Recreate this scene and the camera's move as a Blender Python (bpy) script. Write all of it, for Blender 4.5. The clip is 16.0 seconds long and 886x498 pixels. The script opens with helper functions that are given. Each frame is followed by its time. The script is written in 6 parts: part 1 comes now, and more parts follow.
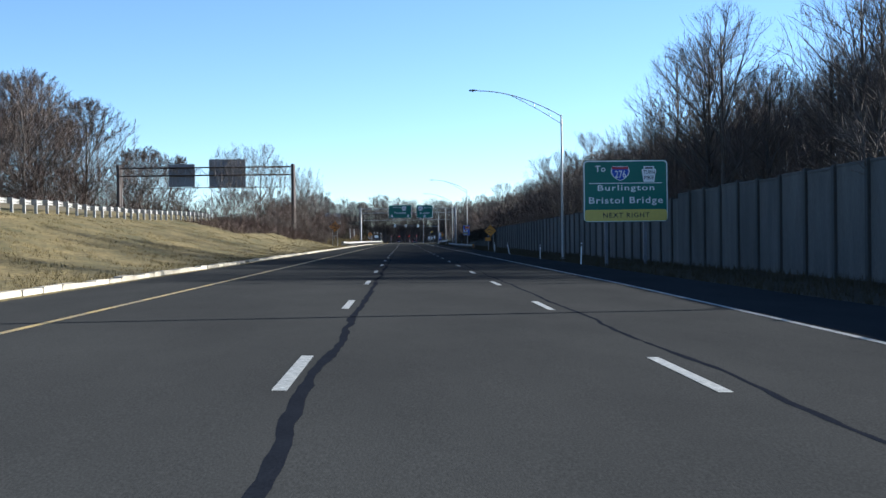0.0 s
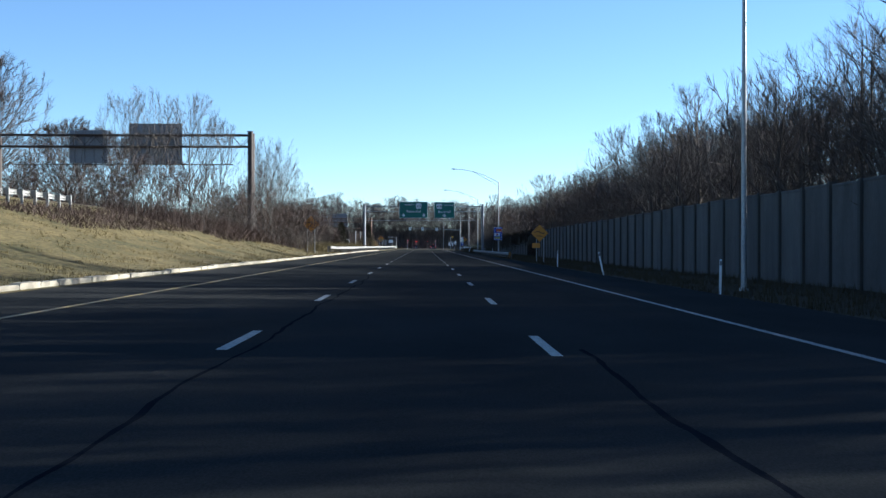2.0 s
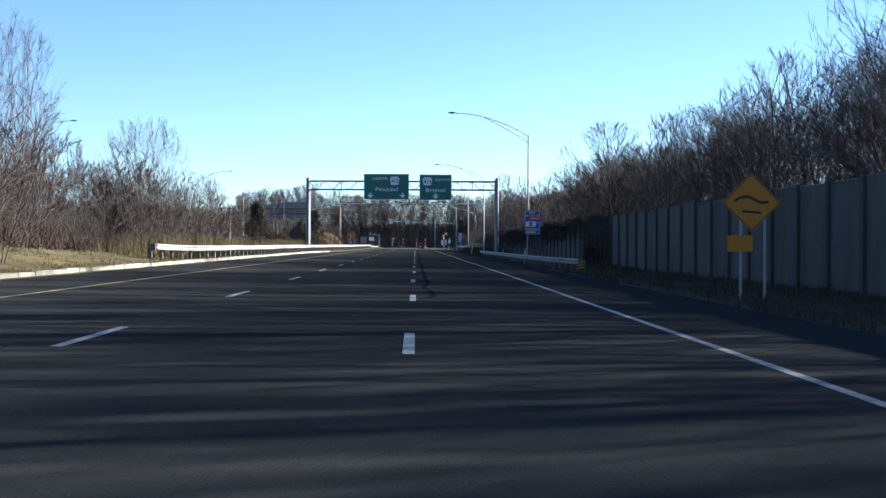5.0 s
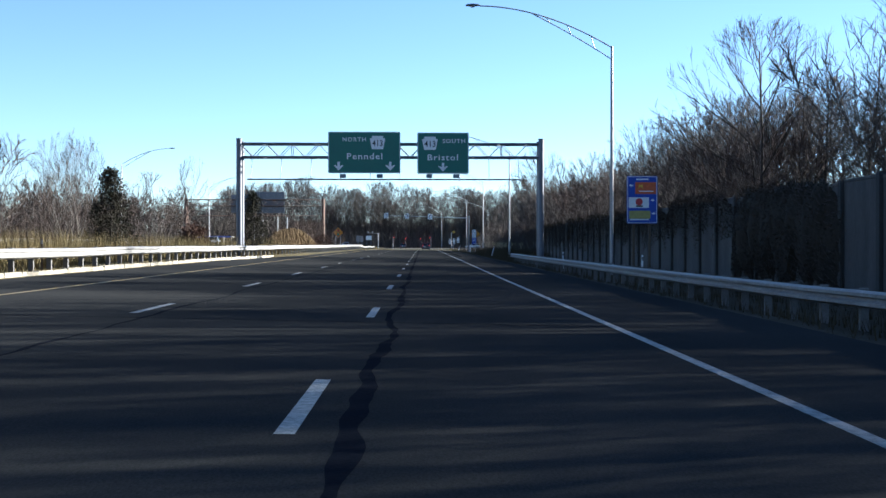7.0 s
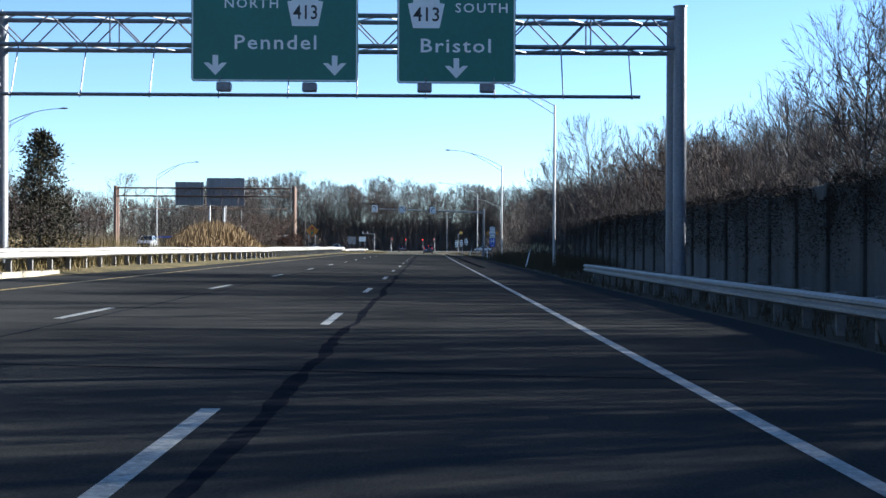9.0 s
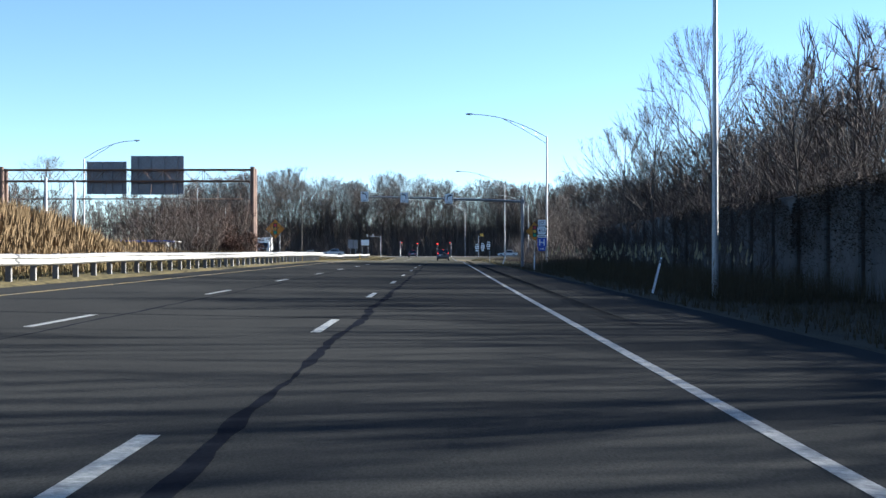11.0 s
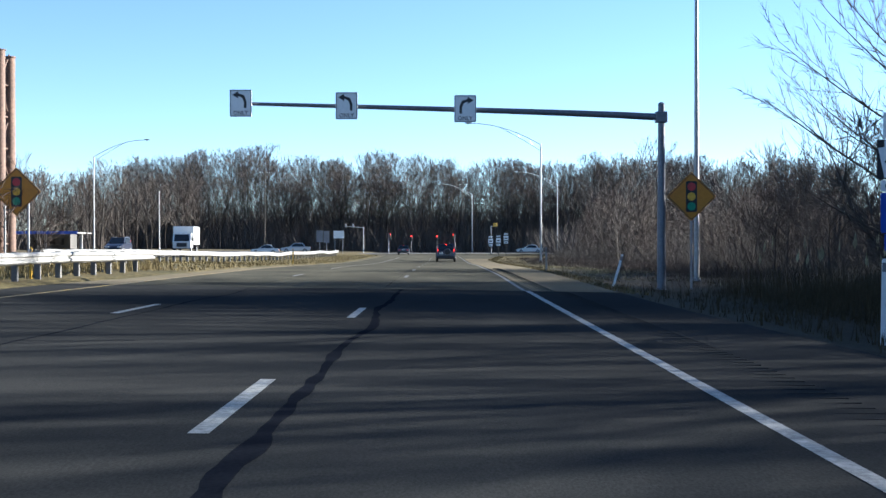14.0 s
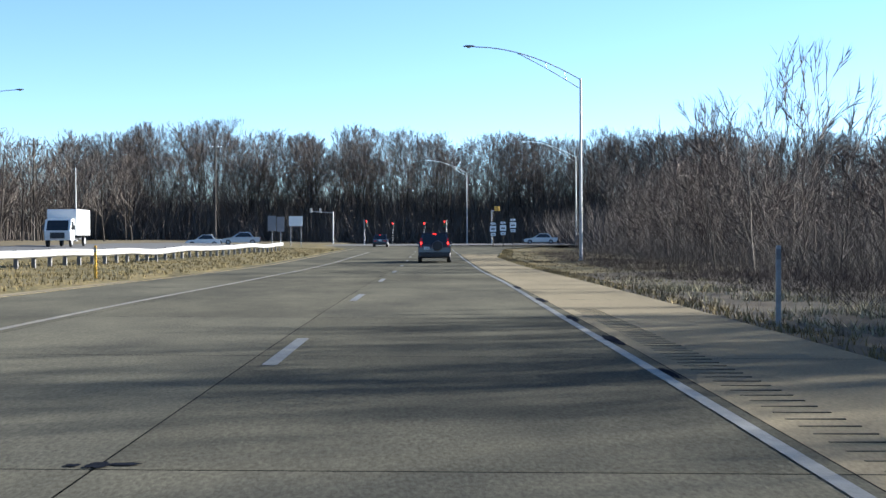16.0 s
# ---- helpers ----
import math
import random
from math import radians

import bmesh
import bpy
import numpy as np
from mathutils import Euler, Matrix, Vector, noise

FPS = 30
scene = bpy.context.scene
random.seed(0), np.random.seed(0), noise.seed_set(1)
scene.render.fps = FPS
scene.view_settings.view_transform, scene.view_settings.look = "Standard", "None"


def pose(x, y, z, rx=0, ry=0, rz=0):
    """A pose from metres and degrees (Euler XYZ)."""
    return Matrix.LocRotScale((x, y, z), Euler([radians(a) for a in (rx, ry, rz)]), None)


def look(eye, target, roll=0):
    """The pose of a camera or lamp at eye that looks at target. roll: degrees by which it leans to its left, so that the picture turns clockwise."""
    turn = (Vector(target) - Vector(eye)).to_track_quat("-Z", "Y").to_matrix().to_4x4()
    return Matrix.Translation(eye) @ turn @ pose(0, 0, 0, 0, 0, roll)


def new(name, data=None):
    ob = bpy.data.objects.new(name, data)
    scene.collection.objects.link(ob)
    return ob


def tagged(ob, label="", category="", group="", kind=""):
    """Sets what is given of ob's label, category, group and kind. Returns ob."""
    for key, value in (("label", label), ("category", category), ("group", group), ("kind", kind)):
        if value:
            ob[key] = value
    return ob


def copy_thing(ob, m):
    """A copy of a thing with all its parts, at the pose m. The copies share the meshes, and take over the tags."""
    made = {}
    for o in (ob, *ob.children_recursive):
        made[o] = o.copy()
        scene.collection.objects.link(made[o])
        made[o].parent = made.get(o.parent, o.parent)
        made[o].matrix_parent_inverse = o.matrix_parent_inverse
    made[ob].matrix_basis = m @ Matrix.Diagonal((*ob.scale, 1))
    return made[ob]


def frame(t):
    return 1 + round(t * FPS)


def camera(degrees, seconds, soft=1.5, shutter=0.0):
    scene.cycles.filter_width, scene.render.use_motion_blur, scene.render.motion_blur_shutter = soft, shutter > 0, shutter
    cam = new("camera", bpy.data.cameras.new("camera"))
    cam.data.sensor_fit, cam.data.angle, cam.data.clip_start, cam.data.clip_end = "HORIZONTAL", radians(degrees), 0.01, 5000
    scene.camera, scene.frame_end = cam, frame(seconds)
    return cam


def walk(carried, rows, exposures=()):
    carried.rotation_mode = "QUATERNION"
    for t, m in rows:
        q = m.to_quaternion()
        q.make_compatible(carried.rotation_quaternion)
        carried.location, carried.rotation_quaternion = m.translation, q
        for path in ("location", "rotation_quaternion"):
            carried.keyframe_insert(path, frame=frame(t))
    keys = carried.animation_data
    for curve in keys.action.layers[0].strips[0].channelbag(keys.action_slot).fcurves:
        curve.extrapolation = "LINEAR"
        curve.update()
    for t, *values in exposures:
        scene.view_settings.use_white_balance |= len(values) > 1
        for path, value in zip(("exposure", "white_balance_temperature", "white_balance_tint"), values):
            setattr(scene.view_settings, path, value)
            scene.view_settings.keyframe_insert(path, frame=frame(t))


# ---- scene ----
cam = camera(38.46, 16.0)
PATH = [
    (0.0, pose(-2.630, -0.405, 1.286, 89.549, 0.719, -1.800)),
    (0.5, pose(-2.251, 14.141, 1.265, 89.600, 0.605, -1.489)),
    (1.0, pose(-1.938, 28.397, 1.203, 89.791, 0.078, -1.188)),
    (1.5, pose(-1.658, 42.753, 1.205, 89.785, 0.050, -0.962)),
    (2.0, pose(-1.466, 56.959, 1.220, 89.824, -0.019, -0.883)),
    (2.5, pose(-1.245, 71.323, 1.206, 89.735, -0.094, -0.819)),
    (3.0, pose(-1.089, 85.828, 1.192, 89.774, -0.254, -0.847)),
    (3.5, pose(-0.884, 99.964, 1.200, 89.750, -0.160, -1.228)),
    (4.0, pose(-0.549, 114.446, 1.176, 89.712, -0.137, -1.353)),
    (6.5, pose(0.674, 184.008, 1.136, 89.880, -0.199, -0.958)),
    (7.0, pose(0.826, 197.243, 1.163, 89.747, -0.027, -0.953)),
    (7.5, pose(1.007, 210.589, 1.148, 89.737, 0.198, -0.922)),
    (8.0, pose(1.162, 223.706, 1.120, 89.781, 0.159, -0.892)),
    (8.5, pose(1.280, 236.589, 1.123, 89.809, -0.226, -0.907)),
    (9.0, pose(1.425, 248.302, 1.099, 89.865, -0.214, -0.747)),
    (11.5, pose(1.741, 310.596, 1.046, 90.087, -0.141, 0.209)),
    (12.0, pose(1.836, 322.247, 1.040, 89.986, -0.388, 0.334)),
    (12.5, pose(1.696, 333.905, 1.068, 89.960, -0.262, 0.406)),
    (13.0, pose(1.628, 345.618, 1.073, 90.054, -0.168, 0.460)),
    (13.5, pose(1.508, 356.945, 1.134, 89.937, -0.209, 0.229)),
    (14.0, pose(1.460, 367.998, 1.140, 89.811, 0.071, -0.018)),
    (14.5, pose(1.423, 379.072, 1.157, 89.752, 0.410, -0.239)),
    (15.0, pose(1.382, 390.322, 1.164, 89.667, 0.129, -0.506)),
    (15.5, pose(1.432, 401.550, 1.179, 89.475, -0.005, -0.616)),
    (16.0, pose(1.648, 412.849, 1.190, 89.303, 0.254, -0.471)),
]
walk(cam, PATH, [(0.0, 2.06, 5650, 8), (2.0, 1.94, 5550, 6), (3.0, 2.1, 5600, 7), (4.0, 2.2, 5650, 8), (8.5, 2.28, 5700, 8), (13.0, 2.32, 5750, 8), (16.0, 2.36, 5750, 8)])

# ---- world, sun and exposure ----
SUN_EL, SUN_AZ = 18.6, 67.0          # height, and bearing from +y towards +x
sky_world = bpy.data.worlds.new("winter_sky")
scene.world = sky_world
sky_world.use_nodes = True
wn = sky_world.node_tree
sky = wn.nodes.new("ShaderNodeTexSky")
sky.sky_type = "NISHITA"
sky.sun_disc = False
sky.sun_elevation, sky.sun_rotation = radians(SUN_EL), radians(SUN_AZ)
sky.air_density, sky.dust_density, sky.ozone_density = 0.72, 0.0, 2.5
wn.links.new(sky.outputs[0], wn.nodes["Background"].inputs[0])
wn.nodes["Background"].inputs[1].default_value = 0.05
sun_data = bpy.data.lights.new("sun", "SUN")
sun_data.energy, sun_data.angle, sun_data.color = 5.0, radians(0.53), (1.0, 0.91, 0.79)
sun_ob = new("sun", sun_data)
_e, _a = radians(SUN_EL), radians(SUN_AZ)
sun_ob.matrix_world = look((300 * math.sin(_a) * math.cos(_e), 300 * math.cos(_a) * math.cos(_e), 300 * math.sin(_e)), (0, 0, 0))

# ---- small tools ----
def clamp01(v):
    return max(0.0, min(1.0, v))


def smooth(v):
    v = clamp01(v)
    return v * v * (3 - 2 * v)


def ramp(v, xs, ys):
    return float(np.interp(v, xs, ys))


class M:
    """Collects vertices and faces of one mesh."""

    def __init__(self):
        self.v, self.f = [], []

    def add(self, verts, faces):
        k = len(self.v)
        self.v += [tuple(p) for p in verts]
        self.f += [tuple(i + k for i in q) for q in faces]
        return self

    def box(self, x0, x1, y0, y1, z0, z1, bev=0.0):
        if bev <= 0:
            p = [(x, y, z) for x in (x0, x1) for y in (y0, y1) for z in (z0, z1)]
            return self.add(p, [(0, 1, 3, 2), (4, 6, 7, 5), (0, 4, 5, 1), (2, 3, 7, 6), (0, 2, 6, 4), (1, 5, 7, 3)])
        bm = bmesh.new()
        bmesh.ops.create_cube(bm, size=1)
        for q in bm.verts:
            q.co = ((x0 + x1) / 2 + q.co.x * (x1 - x0), (y0 + y1) / 2 + q.co.y * (y1 - y0), (z0 + z1) / 2 + q.co.z * (z1 - z0))
        bmesh.ops.bevel(bm, geom=bm.edges[:], offset=bev, segments=1, affect="EDGES")
        return self.take(bm)

    def take(self, bm):
        bm.verts.index_update()
        self.add([tuple(q.co) for q in bm.verts], [[q.index for q in g.verts] for g in bm.faces])
        bm.free()
        return self

    def tube(self, p, q, r0, r1=None, n=8, cap=True):
        r1 = r0 if r1 is None else r1
        p, q = Vector(p), Vector(q)
        d = (q - p).normalized()
        a = d.orthogonal().normalized()
        b = d.cross(a)
        ring = lambda c, r: [c + a * (r * math.cos(2 * math.pi * i / n)) + b * (r * math.sin(2 * math.pi * i / n)) for i in range(n)]
        faces = [(i, (i + 1) % n, n + (i + 1) % n, n + i) for i in range(n)]
        if cap:
            faces += [tuple(range(n))[::-1], tuple(range(n, 2 * n))]
        return self.add(ring(p, r0) + ring(q, r1), faces)

    def pipe(self, pts, r, n=6):
        """One bent tube through points; r: one radius, or one for each point."""
        pts = [Vector(p) for p in pts]
        rs = r if isinstance(r, (list, tuple)) else [r] * len(pts)
        rings = []
        for i, p in enumerate(pts):
            d = (pts[min(i + 1, len(pts) - 1)] - pts[max(i - 1, 0)]).normalized()
            a = d.cross(Vector((0, 1, 0)))
            a = a.normalized() if a.length > 0.1 else d.orthogonal().normalized()
            q = d.cross(a)
            rings.append([p + a * (rs[i] * math.cos(2 * math.pi * k / n)) + q * (rs[i] * math.sin(2 * math.pi * k / n)) for k in range(n)])
        faces = [(i * n + k, i * n + (k + 1) % n, (i + 1) * n + (k + 1) % n, (i + 1) * n + k) for i in range(len(pts) - 1) for k in range(n)]
        return self.add([v for g in rings for v in g], faces + [tuple(range(n))[::-1], tuple(range((len(pts) - 1) * n, len(pts) * n))])

    def plate(self, poly, y0, y1):
        """A sheet: a polygon in x and z, from y0 to y1."""
        n = len(poly)
        v = [(x, y0, z) for x, z in poly] + [(x, y1, z) for x, z in poly]
        return self.add(v, [tuple(range(n)), tuple(range(n, 2 * n))[::-1]] + [(i, n + i, n + (i + 1) % n, (i + 1) % n) for i in range(n)])

    def side(self, poly, x0, x1):
        """A solid: a polygon in y and z, from x0 to x1."""
        n = len(poly)
        v = [(x0, y, z) for y, z in poly] + [(x1, y, z) for y, z in poly]
        return self.add(v, [tuple(range(n)), tuple(range(n, 2 * n))[::-1]] + [(i, n + i, n + (i + 1) % n, (i + 1) % n) for i in range(n)])

    def strip(self, rows):
        """A sheet through rows of points of equal length."""
        m = len(rows[0])
        return self.add([p for r in rows for p in r],
                        [(i * m + j, i * m + j + 1, (i + 1) * m + j + 1, (i + 1) * m + j) for i in range(len(rows) - 1) for j in range(m - 1)])

    def mesh(self, name, material=None, soft=False, origin=(0, 0, 0)):
        me = bpy.data.meshes.new(name)
        o = Vector(origin)
        me.from_pydata([tuple(Vector(p) - o) for p in self.v], [], self.f)
        bm = bmesh.new()
        bm.from_mesh(me)
        bmesh.ops.recalc_face_normals(bm, faces=bm.faces[:])
        bm.to_mesh(me)
        bm.free()
        if soft:
            me.shade_smooth()
            me.set_sharp_from_angle(angle=radians(40))
        if material:
            me.materials.append(material)
        return me


def rounded(x0, x1, z0, z1, r, n=4):
    out = []
    for cx, cz, a0 in ((x1 - r, z1 - r, 0), (x0 + r, z1 - r, 90), (x0 + r, z0 + r, 180), (x1 - r, z0 + r, 270)):
        out += [(cx + r * math.cos(radians(a0 + 90 * i / n)), cz + r * math.sin(radians(a0 + 90 * i / n))) for i in range(n + 1)]
    return out


def disc(cx, cz, r, n=16):
    return [(cx + r * math.cos(2 * math.pi * i / n), cz + r * math.sin(2 * math.pi * i / n)) for i in range(n)]


def thing(name, loc, label, category, group="", kind=""):
    ob = new(name)
    ob.location = loc
    ob.empty_display_size = 0.2
    return tagged(ob, label, category, group, kind)


def part(name, m, material, parent, label="", soft=False):
    """One mesh object under a thing or a part, built in the coordinates of its thing."""
    ob = new(name, m if isinstance(m, bpy.types.Mesh) else m.mesh(name, material, soft))
    ob.parent = parent
    if label:
        ob["label"] = label
    return ob


def solid(name, m, material, label="", category="", kind="", group="", soft=False, origin=(0, 0, 0)):
    ob = new(name, m.mesh(name, material, soft, origin))
    ob.location = origin
    return tagged(ob, label, category, group, kind)


def letters(text, x0, x1, z0, z1, y, spacing=1.0, depth=0.004):
    """A word of the built-in font, fitted to a rectangle in x and z at the depth y."""
    cu = bpy.data.curves.new("word", "FONT")
    cu.body, cu.space_character, cu.resolution_u, cu.offset = text, spacing, 2, 0.01
    ob = new("word", cu)
    me = bpy.data.meshes.new_from_object(ob)
    bpy.data.objects.remove(ob)
    bpy.data.curves.remove(cu)
    co = np.array([q.co for q in me.vertices])
    faces = [tuple(p.vertices) for p in me.polygons]
    bpy.data.meshes.remove(me)
    lo, hi = co.min(0), co.max(0)
    m = M()
    pts = [(x0 + (c[0] - lo[0]) / (hi[0] - lo[0]) * (x1 - x0), y, z0 + (c[1] - lo[1]) / (hi[1] - lo[1]) * (z1 - z0)) for c in co]
    m.add(pts, faces)
    return m


# ---- materials ----
def surface(name, colour, second=None, rough=0.7, metal=0.0, scale=0.6, fine=14.0, amount=0.5, bump=0.15, vary=0.0, grain=0.12, spec=0.5, stretch=(1, 1, 1)):
    """A material with broad patches (second colour), fine grain, bump and a change from object to object."""
    m = bpy.data.materials.new(name)
    m.use_nodes = True
    t = m.node_tree
    bsdf = t.nodes["Principled BSDF"]
    geo = t.nodes.new("ShaderNodeNewGeometry")
    mapping = t.nodes.new("ShaderNodeMapping")
    mapping.inputs["Scale"].default_value = stretch
    t.links.new(geo.outputs["Position"], mapping.inputs["Vector"])

    def noise_at(s, detail, rgh):
        n = t.nodes.new("ShaderNodeTexNoise")
        n.inputs["Scale"].default_value, n.inputs["Detail"].default_value, n.inputs["Roughness"].default_value = s, detail, rgh
        t.links.new(mapping.outputs[0], n.inputs["Vector"])
        return n

    broad, small = noise_at(scale, 5, 0.6), noise_at(fine, 4, 0.65)
    second = second or tuple(c * 0.62 for c in colour)
    ramp_node = t.nodes.new("ShaderNodeValToRGB")
    ramp_node.color_ramp.elements[0].position, ramp_node.color_ramp.elements[1].position = 0.5 - 0.22, 0.5 + 0.22
    t.links.new(broad.outputs["Fac"], ramp_node.inputs[0])
    ramp_node.color_ramp.elements[0].color = (*[a + (b - a) * amount for a, b in zip(colour, second)], 1)
    ramp_node.color_ramp.elements[1].color = (*colour, 1)
    hsv = t.nodes.new("ShaderNodeHueSaturation")
    t.links.new(ramp_node.outputs[0], hsv.inputs["Color"])
    mr = t.nodes.new("ShaderNodeMapRange")
    mr.inputs["From Min"].default_value, mr.inputs["From Max"].default_value = 0.25, 0.75
    mr.inputs["To Min"].default_value, mr.inputs["To Max"].default_value = 1 - grain * 2.2, 1 + grain * 2.2
    t.links.new(small.outputs["Fac"], mr.inputs["Value"])
    value = mr.outputs[0]
    if vary:
        info = t.nodes.new("ShaderNodeObjectInfo")
        mv = t.nodes.new("ShaderNodeMapRange")
        mv.inputs["To Min"].default_value, mv.inputs["To Max"].default_value = 1 - vary, 1 + vary
        t.links.new(info.outputs["Random"], mv.inputs["Value"])
        mul = t.nodes.new("ShaderNodeMath")
        mul.operation = "MULTIPLY"
        t.links.new(value, mul.inputs[0])
        t.links.new(mv.outputs[0], mul.inputs[1])
        value = mul.outputs[0]
    t.links.new(value, hsv.inputs["Value"])
    t.links.new(hsv.outputs[0], bsdf.inputs["Base Color"])
    bsdf.inputs["Roughness"].default_value, bsdf.inputs["Metallic"].default_value = rough, metal
    bsdf.inputs["Specular IOR Level"].default_value = spec
    if bump:
        b = t.nodes.new("ShaderNodeBump")
        b.inputs["Strength"].default_value, b.inputs["Distance"].default_value = bump, 0.05
        t.links.new(small.outputs["Fac"], b.inputs["Height"])
        t.links.new(b.outputs[0], bsdf.inputs["Normal"])
    return m


def worn_paint(name, colour, under, wear=0.5, scale=2.2):
    """Road paint through which the road shows where it is worn."""
    m = surface(name, colour, rough=0.6, scale=1.5, fine=25, amount=0.35, bump=0.1)
    t = m.node_tree
    bsdf = t.nodes["Principled BSDF"]
    src = bsdf.inputs["Base Color"].links[0].from_socket
    n = t.nodes.new("ShaderNodeTexNoise")
    n.inputs["Scale"].default_value, n.inputs["Detail"].default_value, n.inputs["Roughness"].default_value = scale, 8, 0.75
    geo = t.nodes.new("ShaderNodeNewGeometry")
    t.links.new(geo.outputs["Position"], n.inputs["Vector"])
    r = t.nodes.new("ShaderNodeMapRange")
    r.inputs["From Min"].default_value, r.inputs["From Max"].default_value = wear - 0.16, wear + 0.2
    t.links.new(n.outputs["Fac"], r.inputs["Value"])
    mix = t.nodes.new("ShaderNodeMix")
    mix.data_type = "RGBA"
    t.links.new(r.outputs[0], mix.inputs["Factor"])
    mix.inputs[6].default_value = (*under, 1)
    t.links.new(src, mix.inputs[7])
    t.links.new(mix.outputs[2], bsdf.inputs["Base Color"])
    return m


def glow(name, colour, strength):
    m = bpy.data.materials.new(name)
    m.use_nodes = True
    b = m.node_tree.nodes["Principled BSDF"]
    b.inputs["Base Color"].default_value = (*colour, 1)
    b.inputs["Emission Color"].default_value, b.inputs["Emission Strength"].default_value = (*colour, 1), strength
    return m


asphalt = surface("asphalt", (0.0375, 0.0386, 0.0378), (0.0272, 0.0282, 0.0282), rough=0.92, scale=0.35, fine=70, amount=1.0, bump=0.08, grain=0.14, stretch=(1, 0.35, 1), spec=0.0)
pavement_concrete = surface("pavement_concrete", (0.098, 0.093, 0.071), (0.047, 0.0465, 0.040), rough=0.9, scale=0.5, fine=38, amount=1.0, bump=0.08, grain=0.16, stretch=(1, 0.4, 1), vary=0.1, spec=0.0)
shoulder_concrete = surface("shoulder_concrete", (0.19, 0.163, 0.113), (0.125, 0.108, 0.077), rough=0.9, scale=0.45, fine=45, amount=0.8, bump=0.05, grain=0.1, stretch=(1, 0.3, 1), vary=0.06, spec=0.0)
far_asphalt = surface("weathered_asphalt", (0.0384, 0.03712, 0.0352), rough=0.9, scale=0.2, fine=20, bump=0.1)
tar = surface("tar_seal", (0.0125, 0.0145, 0.0195), rough=0.95, spec=0.0, scale=2, fine=30, amount=0.5, bump=0.1)
white_line = worn_paint("white_line_paint", (0.335, 0.34, 0.31), (0.036, 0.037, 0.036), 0.45, 12.0)
edge_line = worn_paint("white_edge_line_paint", (0.30, 0.303, 0.285), (0.036, 0.037, 0.036), 0.5, 8.0)
pale_line = worn_paint("faded_white_line_paint", (0.17, 0.17, 0.155), (0.07, 0.067, 0.054), 0.62, 3.4)
tan_line = worn_paint("faded_tan_line_paint", (0.2, 0.175, 0.12), (0.09, 0.078, 0.058), 0.55, 3.0)
yellow_line = worn_paint("yellow_line_paint", (0.48, 0.33, 0.07), (0.034, 0.034, 0.032), 0.5, 1.6)
kerb_concrete = surface("kerb_concrete", (0.31, 0.275, 0.205), (0.19, 0.165, 0.12), rough=0.85, scale=1.3, fine=22, amount=0.9, bump=0.3, vary=0.18)
dry_grass = surface("dry_grass_ground", (0.132, 0.1003, 0.044), (0.04224, 0.04048, 0.0176), rough=0.95, scale=0.42, fine=5.5, amount=1.0, bump=0.8, grain=0.34, stretch=(1, 0.45, 1), spec=0.1)
leaf_litter = surface("leaf_litter_ground", (0.0459, 0.03366, 0.0204), (0.02295, 0.0204, 0.01173), rough=0.95, scale=0.5, fine=5, amount=0.9, bump=0.6, grain=0.25, spec=0.1)
far_field = surface("winter_field_ground", (0.12, 0.0975, 0.057), (0.066, 0.054, 0.033), rough=0.95, scale=0.05, fine=1.5, amount=0.9, bump=0.3, grain=0.2, spec=0.1)
straw_blade = surface("straw_blades", (0.1635, 0.1229, 0.05778), (0.09627, 0.083, 0.03612), rough=0.9, scale=0.25, fine=9, amount=0.95, bump=0, grain=0.2, spec=0.1)
weed_blade = surface("brown_weed_blades", (0.0704, 0.05312, 0.03072), (0.0352, 0.032, 0.01792), rough=0.9, scale=0.5, fine=9, amount=0.9, bump=0, grain=0.22, spec=0.1)
pale_straw = surface("pale_straw", (0.285, 0.2505, 0.1598), (0.1485, 0.1365, 0.0741), rough=0.9, scale=0.9, fine=9, amount=0.9, bump=0, grain=0.2, spec=0.1)
reed_tan = surface("reed_tan", (0.172, 0.12, 0.0624), (0.104, 0.072, 0.04), rough=0.9, scale=0.8, fine=9, amount=0.8, bump=0, grain=0.2, spec=0.1)
galvanised = surface("galvanised_steel", (0.34, 0.34, 0.3357), (0.238, 0.238, 0.2338), rough=0.5, metal=0.55, scale=1.2, fine=12, amount=0.6, bump=0.04)
rail_steel = surface("weathered_rail_steel", (0.272, 0.2652, 0.2448), (0.1836, 0.1768, 0.1598), rough=0.6, metal=0.2, scale=0.9, fine=9, amount=0.7, bump=0.05)
gantry_steel = surface("gantry_grey_steel", (0.15, 0.16, 0.18), (0.095, 0.105, 0.12), rough=0.5, metal=0.5, scale=0.8, fine=14, amount=0.7, bump=0.05)
rust_steel = surface("rusted_steel", (0.17, 0.102, 0.07), (0.09, 0.06, 0.047), rough=0.8, metal=0.1, scale=0.7, fine=10, amount=0.8, bump=0.15, grain=0.2)
brown_steel = surface("brown_weathered_steel", (0.063, 0.0468, 0.0384), (0.0372, 0.0288, 0.0252), rough=0.8, metal=0.1, scale=0.7, fine=10, amount=0.8, bump=0.15, grain=0.2)
aged_post = surface("aged_grey_post_steel", (0.15, 0.145, 0.135), rough=0.7, metal=0.3, scale=2, fine=18, bump=0.05, vary=0.2)
dark_timber = surface("weathered_timber_post", (0.10, 0.075, 0.05), rough=0.9, scale=2, fine=18, bump=0.2, vary=0.2)
sign_green = surface("sign_green_sheeting", (0.0, 0.125, 0.09), (0.0, 0.10, 0.076), rough=0.4, scale=0.5, fine=8, amount=0.6, bump=0.01, grain=0.04)
